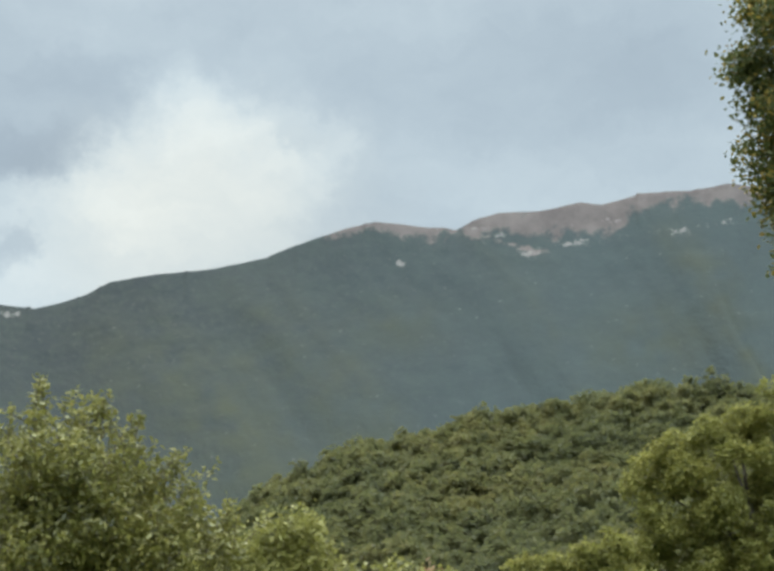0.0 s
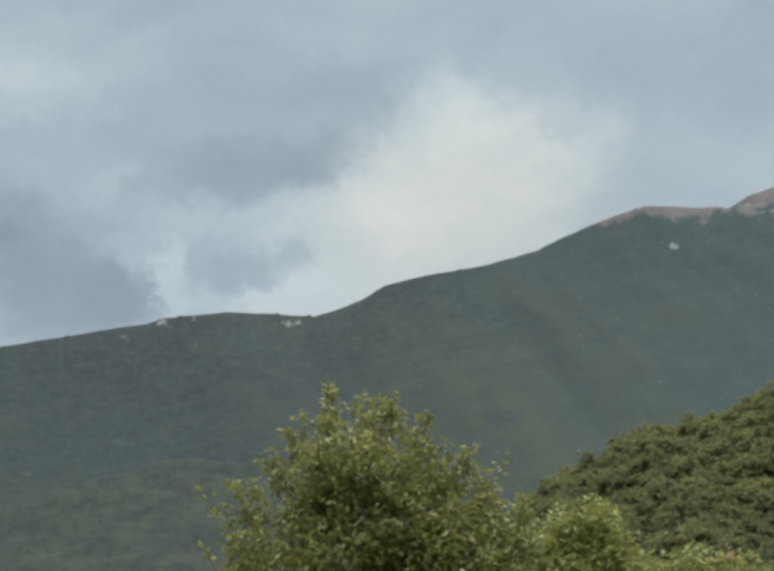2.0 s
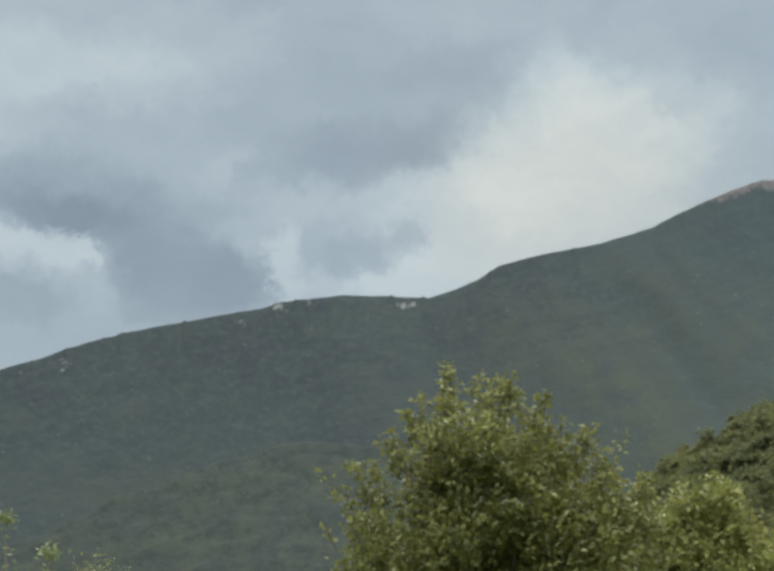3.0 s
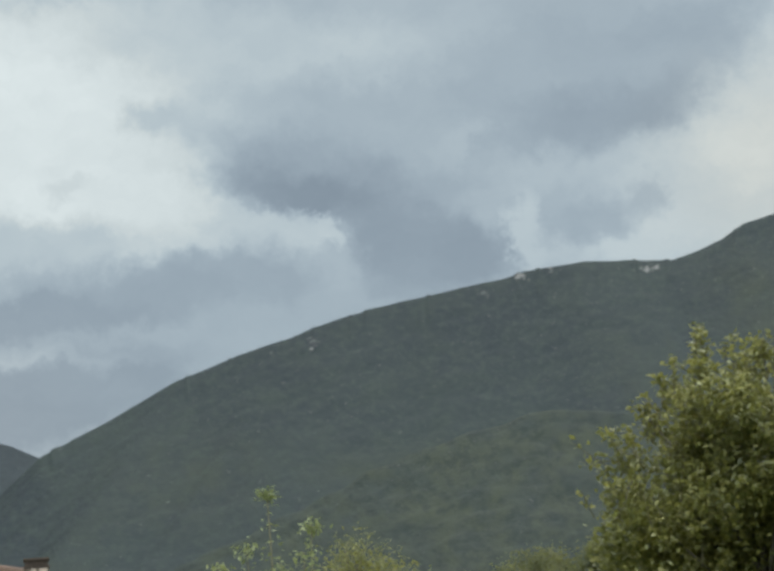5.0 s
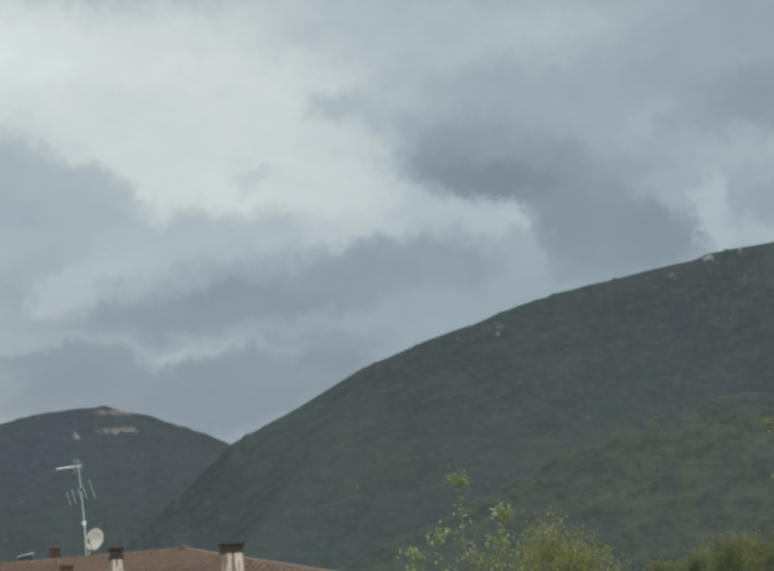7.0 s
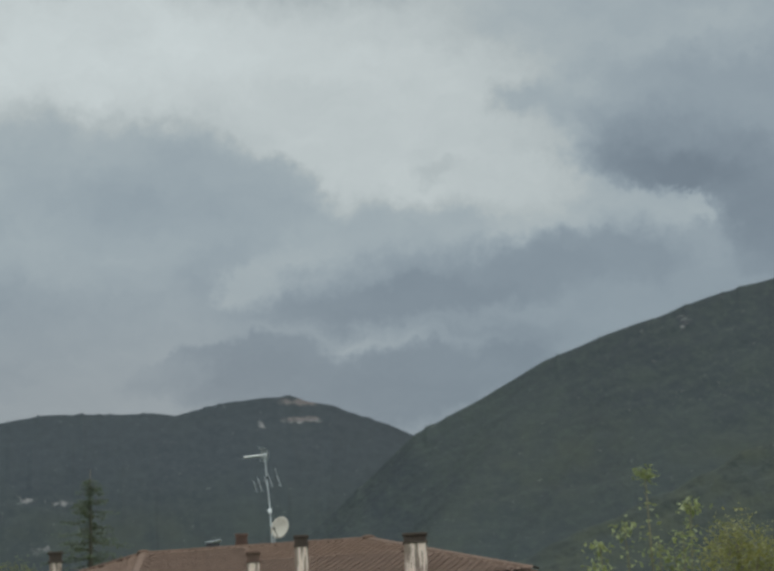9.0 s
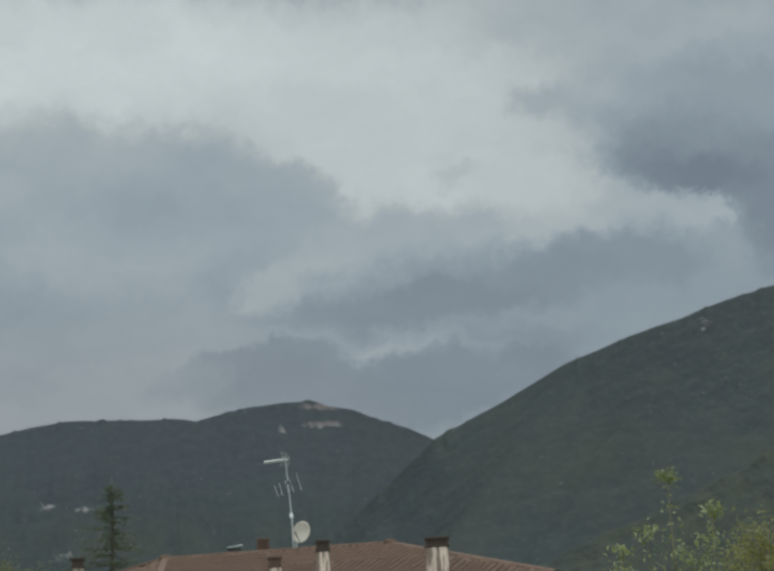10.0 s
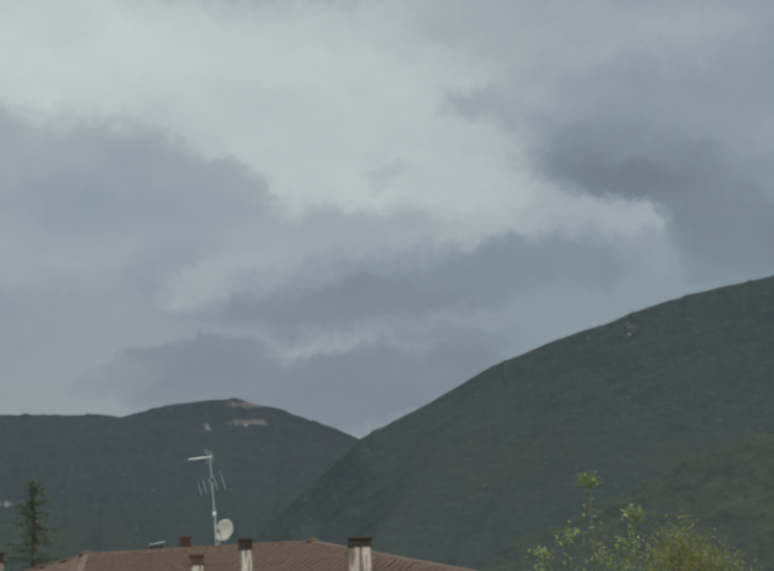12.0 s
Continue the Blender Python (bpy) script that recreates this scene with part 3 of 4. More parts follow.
def leafy_tree(name, at, label, category, blobs, leaf_mat, count, size, seed, trunk=0.14, per=7, tuft=0.12, shell=0.5, narrow=0.55, group="", sprigs=(), wisps=0, wisp=0.35):
    """A tapered trunk, limbs to the clumps, and a crown of single leaves."""
    gen = np.random.default_rng(seed)
    tree = thing(name, at, label, category, group)
    b = np.array(blobs, float)
    low, mid = b[:, 2].min(), b[:, :2].mean(0)
    bm = bmesh.new()
    fork = max(0.5, low * 0.75)
    top = b[:, 2].max() * 0.82
    pts = [(0, 0, -0.1), (0.03, 0.02, fork * 0.5), (mid[0] * 0.3, mid[1] * 0.3, fork), (mid[0] * 0.8, mid[1] * 0.8, (fork + top) / 2), (mid[0], mid[1], top)]
    tube(bm, pts, [trunk * 1.25, trunk, trunk * 0.85, trunk * 0.5, trunk * 0.12], 9)
    bm_part("trunk", bm, BARK, tree, smooth=True)
    order = gen.permutation(len(b))[:14]
    for k in order:
        c = Vector(b[k, :3])
        h = min(max(fork * 0.9, c.z * 0.55), top * 0.9)
        f = (h - fork) / max(top - fork, 0.1)
        s = Vector((mid[0] * (0.3 + 0.6 * f), mid[1] * (0.3 + 0.6 * f), h))
        bm = bmesh.new()
        m = s.lerp(c, 0.5) + Vector((0, 0, 0.08 * (c - s).length))
        tube(bm, [s, m, c], [trunk * 0.35, trunk * 0.22, trunk * 0.07], 6)
        bm_part("limb", bm, BARK, tree, smooth=True)
    centres = in_blobs(blobs, count // per, gen, shell)
    pos = tufts(centres, per, tuft, gen)
    twigs = bmesh.new() if wisps else None
    for _ in range(wisps):
        q = b[gen.integers(len(b))]
        start = q[:3] + np.array([gen.normal() * q[3] * 0.5, gen.normal() * q[3] * 0.5, q[5] * 0.8])
        end = start + np.array([gen.normal() * 0.3, gen.normal() * 0.3, 0.8]) * wisp * gen.uniform(0.6, 1.4)
        f = gen.random(16)[:, None] ** 0.5
        pos = np.concatenate([pos, start * (1 - f) + end * f + gen.normal(size=(16, 3)) * 0.035])
        if twigs is not None:
            tube(twigs, [start - (end - start) * 0.5, start, end], [0.011, 0.008, 0.003], 4)
    for (p0, p1, k) in sprigs:
        f = gen.random(k)[:, None] ** 0.6
        tube(twigs, [p0, (p0 + p1) / 2, p1], [0.012, 0.009, 0.004], 4)
        pos = np.concatenate([pos, np.array(p0) * (1 - f) + np.array(p1) * f + gen.normal(size=(k, 3)) * 0.05])
    if twigs is not None:
        tagged(bm_part("twig_spray", twigs, TWIG, tree), kind="stuff")
    V, F = leaves(pos, size, gen, narrow=narrow)
    part("crown", big_mesh("crown", V, F, leaf_mat), tree)
    return tree


# the fruit tree beside the bright shrub; its own frame: x across the view
def local(az, el, dist, centre_az, depth=0.0):
    """Across, away and up from a tree's foot for a place seen at a bearing and elevation."""
    a = radians(az - centre_az)
    d = dist + depth
    return (d * math.tan(a), depth, EYE + d * math.tan(radians(el)))


def turned(az):
    return radians(-az)


def crown_from(outline, dist, centre_az, gen, size, flat=0.8, copies=5, clump=0.45, fill=0.0):
    """Clumps over (bearing, elevation, radius) masses of a crown, spread in depth."""
    out = []
    for az, el, rad in outline:
        x, y, z = local(az, el, dist, centre_az)
        for _ in range(int(copies * max(1.0, (rad / 0.45) ** fill))):
            d = gen.normal(size=3) * (1, 1.2, 1)
            d *= 0.72 / np.linalg.norm(d)
            c = rad * clump * gen.uniform(0.75, 1.35)
            out.append((x + d[0] * rad * size, y + d[1] * rad * 1.3, z + d[2] * rad * size, c, c, c * flat))
    return out


def build_fruit_tree():
    az, d = -10.2, 25.0
    gen = np.random.default_rng(3)
    marks = [(-11.1, 9.9, .22), (-9.3, 9.6, .2), (-10.4, 9.1, .42), (-11.8, 8.9, .36), (-8.5, 8.6, .3), (-12.9, 8.0, .28), (-10.5, 8.0, .8), (-8.6, 7.6, .7),
             (-7.2, 7.5, .3), (-13.9, 7.0, .28), (-12.3, 6.5, .8), (-9.4, 6.2, 1.0), (-6.9, 6.3, .45), (-14.2, 5.6, .42), (-12.9, 4.8, .9), (-10.5, 4.6, 1.1), (-7.5, 5.0, .9), (-5.9, 5.3, .45), (-6.3, 6.7, .33), (-5.5, 5.9, .36), (-5.0, 4.8, .5), (-13.5, 3.0, .9), (-10.5, 2.6, 1.2), (-7.0, 3.0, 1.0)]
    blobs = crown_from(marks, d, az, gen, 0.9, copies=8, clump=0.40, fill=1.3)
    tip = lambda a, e, y=0.0: np.array(local(a, e, d, az, y))
    sprigs = [(tip(-11.2, 10.2), tip(-11.15, 11.2), 14), (tip(-11.6, 9.7), tip(-12.3, 10.1), 14), (tip(-9.2, 9.8), tip(-8.95, 10.6), 26), (tip(-8.0, 9.0), tip(-7.7, 10.0), 14),
              (tip(-7.2, 7.9), tip(-6.2, 8.8), 30), (tip(-14.2, 7.0), tip(-15.5, 7.1), 16), (tip(-13.0, 8.2), tip(-13.5, 8.8), 22), (tip(-10.3, 9.8), tip(-10.2, 10.5), 26), (tip(-14.6, 6.9), tip(-15.7, 7.8), 7)]
    t = leafy_tree("fruit_tree", bearing(az, d), "broad bushy fruit tree with yellow-green leaves over dark gaps", "tree", blobs, LEAF_FRUIT, 44000, 0.10, 3, 0.13, per=9, tuft=0.085, shell=0.6, sprigs=sprigs, wisps=300, wisp=0.45)
    t.rotation_euler.z = turned(az)


def build_shrub(name, az, d, marks, mat, count, size, seed, label, category="shrub", trunk=0.06, group="", copies=7, clump=0.45, **more):
    gen = np.random.default_rng(seed)
    t = leafy_tree(name, bearing(az, d), label, category, crown_from(marks, d, az, gen, 0.9, copies=copies, clump=clump), mat, count, size, seed, trunk, group=group, **more)
    t.rotation_euler.z = turned(az)
    return t


build_fruit_tree()
build_shrub("yellow_green_shrub", -3.4, 29.0, [(-4.5, 5.3, .42), (-3.5, 5.55, .42), (-2.7, 5.75, .38), (-2.2, 5.15, .36), (-3.4, 4.5, .65), (-1.8, 4.4, .36), (-4.4, 4.0, .65), (-2.4, 3.2, .8), (-4.0, 2.6, .9)],
            LEAF_LIGHT, 11000, 0.12, 5, "bright yellow-green leafy shrub beside the fruit tree", wisps=25, wisp=0.2)
build_shrub("red_tipped_shrub", 1.6, 30.0, [(1.5, 3.9, .4), (0.4, 4.1, .4), (-0.6, 4.0, .4), (2.4, 3.7, .4), (1.0, 2.8, .7), (2.6, 2.6, .6)], LEAF_LIGHT, 3500, 0.12, 6, "green garden shrub with a few reddish shoot tips", wisps=20, wisp=0.25)
build_shrub("oak_tree", 13.0, 60.0, [(13.4, 9.3, 1.1), (12.2, 8.9, .8), (11.0, 8.5, .8), (9.9, 8.0, .9), (9.0, 7.6, .8), (8.6, 6.8, .8), (10.4, 7.0, 1.3), (12.2, 7.6, 1.4), (14.5, 8.8, 1.4), (16, 8, 1.5), (9.4, 5.6, 1.2), (11.4, 5.8, 1.5), (13.5, 6.2, 1.6), (8.6, 4.6, 1.1), (10.5, 4.2, 1.4), (12.6, 4.4, 1.6), (15.5, 5.5, 1.8), (17.5, 6.5, 1.5)],
            LEAF_OAK, 95000, 0.15, 8, "large round oak tree with clumped olive-yellow foliage", "tree", 0.3, copies=22, clump=0.29, per=10, tuft=0.06, shell=0.85)
build_shrub("young_oak_tree", 6.4, 52.0, [(7.6, 4.9, .7), (6.6, 4.6, .7), (5.4, 4.6, .6), (4.6, 4.3, .6), (6.0, 3.4, 1.1), (7.8, 3.4, 1.1), (4.4, 3.2, .8)], LEAF_OAK, 30000, 0.15, 9, "low round oak with clumped yellow-green foliage", "tree", 0.14, copies=16, clump=0.31, per=10, tuft=0.06, shell=0.8)


def build_tall_tree():
    az, d = 17.5, 18.0
    gen = np.random.default_rng(12)
    marks = [(14.3, 22.2, .35), (14.7, 24, .4), (13.35, 20.2, .25), (14.0, 18.8, .35), (13.7, 17.4, .28), (14.0, 16.2, .25), (14.4, 15.2, .25), (14.6, 14.2, .25), (15.4, 13.2, .3), (15.0, 21, .6), (14.6, 18.6, .5), (14.8, 16.6, .45), (15.6, 14.6, .4),
             (16.5, 23, .8), (16.5, 19, .8), (17, 16, .7), (19, 21, .9), (19, 17.5, .9), (17.5, 26, .7)]
    blobs = crown_from(marks, d, az, gen, 0.9, copies=8, clump=0.42)
    t = leafy_tree("tall_tree", bearing(az, d), "tall tree with dark leaves partly turned yellow-brown", "tree", blobs, LEAF_TALL, 76000, 0.062, 12, 0.16, per=7, tuft=0.09, narrow=0.7)
    t.rotation_euler.z = turned(az)


build_tall_tree()


def build_sapling():
    """A bunch of long thin upright shoots with tufts of pale leaves at their tips."""
    az, d = -25.4, 22.0
    gen = np.random.default_rng(21)
    tree = thing("sapling", bearing(az, d), "thin young tree with sparse pale leaf tufts on upright shoots", "tree")
    tree.rotation_euler.z = turned(az)
    bm = bmesh.new()
    tube(bm, [(0, 0, -0.1), (0.02, 0, 0.6), (0, 0.02, 1.3)], [0.05, 0.04, 0.032], 8)
    bm_part("trunk", bm, TWIG, tree, smooth=True)
    pos = []
    for a, e, tuft, n in [(-25.7, 6.95, .055, 46), (-26.5, 5.15, .06, 26), (-24.3, 5.78, .055, 34), (-27.35, 4.6, .06, 24), (-27.5, 3.9, .07, 30), (-25.4, 4.6, .1, 18), (-24.9, 4.1, .08, 26), (-24.6, 4.9, .08, 16)]:
        tipv = Vector(local(a, e, d, az, gen.uniform(-0.3, 0.3)))
        start = Vector((0, 0, 1.2))
        bend = start.lerp(tipv, 0.5) + Vector(((tipv.x) * 0.35, 0, 0))
        bm = bmesh.new()
        tube(bm, [start, bend, tipv], [0.018, 0.013, 0.007], 5)
        bm_part("shoot", bm, TWIG, tree, smooth=True)
        pos.append(np.array(tipv) + gen.normal(size=(int(n * 2.2), 3)) * (tuft * 1.3, tuft, tuft * 0.9) - np.array([0, 0, tuft * 0.6]))
        k = 44
        f = gen.random(k)[:, None]
        pos.append(np.array(bend) * (1 - f) + np.array(tipv) * f + gen.normal(size=(k, 3)) * (0.055, 0.055, 0.04))
    V, F = leaves(np.concatenate(pos), 0.075, gen, narrow=0.42)
    part("crown", big_mesh("crown", V, F, LEAF_SHOOT), tree)


build_sapling()
build_shrub("fine_leaved_shrub", -23.0, 23.0, [(-23.4, 4.55, .22), (-22.9, 4.8, .18), (-22.4, 4.15, .25), (-23.7, 4.0, .25), (-21.9, 3.8, .28), (-23.0, 3.4, .6), (-21.8, 3.0, .5)],
            LEAF_FRUIT, 4800, 0.06, 14, "fine-leaved green shrub beside the young tree", narrow=0.35)
for k, (a, e, dd, s) in enumerate([(-16.6, 4.7, 110, 2.0), (-18.0, 4.3, 120, 1.9), (-15.2, 5.0, 105, 2.2), (-19.3, 3.9, 115, 1.6), (-14.0, 4.6, 110, 2.0), (-20.6, 3.75, 112, 1.5), (-17.3, 4.55, 100, 1.6), (-47.3, 5.2, 70, 1.0), (-46.2, 4.7, 72, 0.7), (-48.6, 5.1, 70, 1.2)]):
    z = math.degrees(s * 0.75 / dd)
    build_shrub("field_tree", a, dd, [(a - 1.0 * z, e - 1.6 * z, s * .5), (a + z, e - 1.5 * z, s * .5), (a, e - z, s * .55), (a, e - 3 * z, s), (a - z, e - 4 * z, s * .9), (a + z, e - 4 * z, s * .9)],
                LEAF_WOOD, 6000, 0.2 * s / 1.6, 30 + k, "rounded yellow-green tree at the field's edge", "tree", 0.15, "trees at the field's edge", per=10, tuft=0.25)


def build_spruce():
    az, d = -43.92, 75.0
    gen = np.random.default_rng(17)
    top = height_at(7.72, d)
    tree = thing("spruce_tree", bearing(az, d), "slender dark spruce with a bare pointed top", "tree")
    bm = bmesh.new()
    tube(bm, [(0, 0, -0.1), (0, 0, top * 0.5), (0.03, 0, top * 0.85), (0, 0, top)], [0.2, 0.13, 0.05, 0.012], 8)
    bm_part("trunk", bm, BARK, tree, smooth=True)
    bm = bmesh.new()
    pos = []
    z = top - 0.5
    while z > 1.2:
        drop = top - z
        for _ in range(4):
            a = gen.uniform(0, 2 * math.pi)
            length = (0.10 + 0.54 * drop ** 0.95) * gen.uniform(0.55, 1.1)
            length = min(length, 2.6)
            u = Vector((math.cos(a), math.sin(a), 0))
            s = Vector((0, 0, z))
            e = s + u * length + Vector((0, 0, 0.12 * length - 0.10 * length * length))
            m = s.lerp(e, 0.5) + Vector((0, 0, -0.06 * length))
            tube(bm, [s, m, e], [0.022, 0.015, 0.005], 4)
            k = int(10 + 38 * length)
            f = gen.random(k)[:, None] ** 0.8
            pos.append(np.array(s) * (1 - f) + np.array(e) * f + gen.normal(size=(k, 3)) * (0.05 + 0.045 * length, 0.05 + 0.045 * length, 0.05) - np.array([0, 0, 0.05]))
        z -= gen.uniform(0.12, 0.3)
    bm_part("branches", bm, BARK, tree)
    V, F = leaves(np.concatenate(pos), 0.14, gen, narrow=0.28, up=0.6)
    part("needles", big_mesh("needles", V, F, NEEDLE), tree)


build_spruce()


def build_woodland():
    """The near wooded hill: crown beside crown."""
    gen = np.random.default_rng(29)
    kinds = []
    for k in range(9):
        blobs = scatter_blobs((0, 0, 1.9), (1.35, 1.35, 1.25), 12, 0.72, gen, 0.8) + [(0, 0, 1.6, 1.3, 1.3, 1.2)]
        kinds.append(leaves(tufts(in_blobs(blobs, 92, gen, 0.72), 7, 0.15, gen), 0.42, gen, narrow=0.85)[0])
    VV = []
    spots = []
    step = 2.7
    for i in range(-30, 40):
        for j in range(60, 128):
            x, y = (i + 0.5 * (j % 2)) * step + gen.normal() * 0.45, j * step + gen.normal() * 0.45
            a, r = math.degrees(math.atan2(x, y)), math.hypot(x, y)
            if -6.5 < a < 14.5 and 172 < r < 308:
                spots.append((x, y, a, r))
    for x, y, a, r in spots:
        s = gen.uniform(0.75, 1.5) * (1.25 if gen.random() < 0.06 else 1.0)
        t = gen.uniform(0, 2 * math.pi)
        z = float(ground_height(np.array([a]), np.array([r]))[0])
        v = kinds[gen.integers(len(kinds))] * (s, s, s * gen.uniform(0.8, 1.1))
        VV.append(np.stack([v[:, 0] * math.cos(t) - v[:, 1] * math.sin(t) + x, v[:, 0] * math.sin(t) + v[:, 1] * math.cos(t) + y, v[:, 2] + z - 0.1], 1))
    V = np.concatenate(VV)
    F = np.arange(len(V)).reshape(-1, 4)
    tagged(new("woodland", big_mesh("woodland", V, F, LEAF_WOOD)), "dense olive-green broadleaf wood covering the near hill", "woodland", kind="stuff")


build_woodland()


# ---- the house ----
def build_house():
    ZR = 6.55
    eave = 4.75
    rR, rL = bearing(-34.8, 55, ZR), bearing(-42.2, 57.5, ZR)
    run = rR - rL
    fl, bl = bearing(-42.7, 49.5, eave), bearing(-50.2, 66, eave)
    fr, br = fl + run * 1.52, bl + run * 2.3
    foot = bearing(-38, 57)
    house = thing("house", foot, "two-storey plastered house under a low brown tiled hip roof", "house")
    inv = Matrix.Translation(-foot)
    L = lambda p: inv @ Vector(p)
    roof_thick = 0.14
    pts = [rR, rL, fl, fr, br, bl]
    up = [L(p) for p in pts]
    dn = [L(p) - Vector((0, 0, roof_thick)) for p in pts]
    planes = [(0, 1, 2, 3), (1, 5, 2), (0, 3, 4), (0, 4, 5, 1)]
    V = up + dn
    F = [p[::-1] for p in planes] + [tuple(i + 6 for i in p) for p in planes]
    ring = [2, 3, 4, 5]
    for a, b in zip(ring, ring[1:] + ring[:1]):
        F.append((a, b, b + 6, a + 6))
    roof = part("roof", mesh_from("roof", V, F, BROWN_BRICK), house, "low hip roof of weathered brown clay tiles")
    mid = sum((L(p) for p in (fl, fr, br, bl)), Vector()) / 4
    walls = []
    for p in (fl, fr, br, bl):
        q = L(p)
        walls.append(Vector((mid.x + (q.x - mid.x) * 0.92, mid.y + (q.y - mid.y) * 0.92, 0)))
    for k in range(4):
        a, b = walls[k], walls[(k + 1) % 4]
        n = (b - a).cross(Vector((0, 0, 1))).normalized() * -0.3
        bm = bmesh.new()
        hgt = eave + 0.05
        quad = [a, b, b + n, a + n]
        lo = [bm.verts.new((p.x, p.y, -0.2)) for p in quad]
        hi = [bm.verts.new((p.x, p.y, hgt)) for p in quad]
        bm.faces.new(lo[::-1]); bm.faces.new(hi)
        for i in range(4):
            bm.faces.new((lo[i], lo[(i + 1) % 4], hi[(i + 1) % 4], hi[i]))
        bmesh.ops.recalc_face_normals(bm, faces=bm.faces)
        bm_part("wall", bm, RENDER_WALL, house)
    # barrel tiles, in courses up each slope
    def tile_mesh():
        V, F = [], []
        for j, (y, rad, lift) in enumerate([(0.0, 0.112, 0.03), (0.42, 0.10, 0.008)]):
            for k in range(6):
                t = math.pi * k / 5
                V.append((-rad * math.cos(t), y, lift + rad * 0.38 * math.sin(t)))
        for k in range(5):
            F.append((k, k + 1, k + 7, k + 6))
        n0 = len(V)
        V.append((0, 0, 0.03))
        for k in range(5):
            F.append((n0, k + 1, k))
        return V, F
    tv, tf = tile_mesh()
    shared = mesh_from("tile", tv, tf, TILE, True)
    tva = np.array(tv)
    rest, count = [], 0
    for plane in planes:
        c = [L(pts[i]) for i in plane]
        n = (c[1] - c[0]).cross(c[2] - c[0]).normalized()
        if n.z < 0:
            n = -n
        upv = (Vector((0, 0, 1)) - n * n.z).normalized()
        side = upv.cross(n)
        o = c[0]
        flat = [((p - o).dot(side), (p - o).dot(upv)) for p in c]
        def inside(x, y):
            s = None
            for (x0, y0), (x1, y1) in zip(flat, flat[1:] + flat[:1]):
                k = (x1 - x0) * (y - y0) - (y1 - y0) * (x - x0)
                if s is None:
                    s = k > 0
                elif (k > 0) != s:
                    return False
            return True
        xs, ys = [p[0] for p in flat], [p[1] for p in flat]
        rot = Matrix((side, upv, n)).transposed().to_4x4()
        y = min(ys)
        while y < max(ys):
            x = min(xs)
            while x < max(xs):
                if inside(x, y + 0.45) and inside(x, y + 0.02):
                    p = o + side * (x + random.uniform(-0.012, 0.012)) + upv * (y + random.uniform(-0.015, 0.015)) + n * 0.01
                    m = Matrix.Translation(p) @ rot @ Matrix.Rotation(random.uniform(-0.03, 0.03), 4, "Z")
                    world = p + foot
                    b = math.degrees(math.atan2(world.x, world.y))
                    if plane == planes[0] and count < 300 and y > -3.2 and -39 < b < -33.5:
                        part("tile", shared, roof, at=m)
                        count += 1
                    else:
                        mm = np.array(m)
                        rest.append(tva @ mm[:3, :3].T + mm[:3, 3])
                x += 0.225
            y += 0.36
    k = len(tva)
    VV = np.concatenate(rest)
    faces4 = np.array([f for f in tf if len(f) == 4])
    F = (faces4[None] + (np.arange(len(rest)) * k)[:, None, None]).reshape(-1, 4)
    tagged(part("tile_field", big_mesh("tile_field", VV, F, TILE, True), roof), "rows of weathered brown clay tiles", kind="stuff")
    # ridge and hip caps, bedded in pale mortar
    V, F = [], []
    for y, rad in ((0.0, 0.15), (0.44, 0.135)):
        V += [(-rad * math.cos(math.pi * k / 6), y, rad * 0.55 * math.sin(math.pi * k / 6) - 0.01) for k in range(7)]
    F = [(k, k + 1, k + 8, k + 7) for k in range(6)] + [tuple(range(7))[::-1]]
    cap_mesh = mesh_from("ridge_tile", V, F, TILE, True)
    for a, b in ((rR, rL), (rL, fl), (rL, bl), (rR, fr), (rR, br)):
        a, b = L(a), L(b)
        n = int((b - a).length / 0.42)
        d = (b - a).normalized()
        s = d.cross(Vector((0, 0, 1))).normalized()
        r = Matrix((s, d, s.cross(d))).transposed().to_4x4()
        for i in range(n):
            m = Matrix.Translation(a + d * (i * 0.42) + Vector((0, 0, 0.03))) @ r
            part("ridge_tile", cap_mesh, roof, at=m)
    # the pieces that close the ridge where the hips meet it
    for p in (rR, rL):
        bm = bmesh.new()
        bmesh.ops.create_uvsphere(bm, u_segments=12, v_segments=6, radius=1.0, matrix=Matrix.Translation(L(p) + Vector((0, 0, 0.06))) @ Matrix.Diagonal((0.22, 0.22, 0.10, 1)))
        bm_part("hip_starter", bm, TILE, roof, smooth=True)
    return roof


build_house()


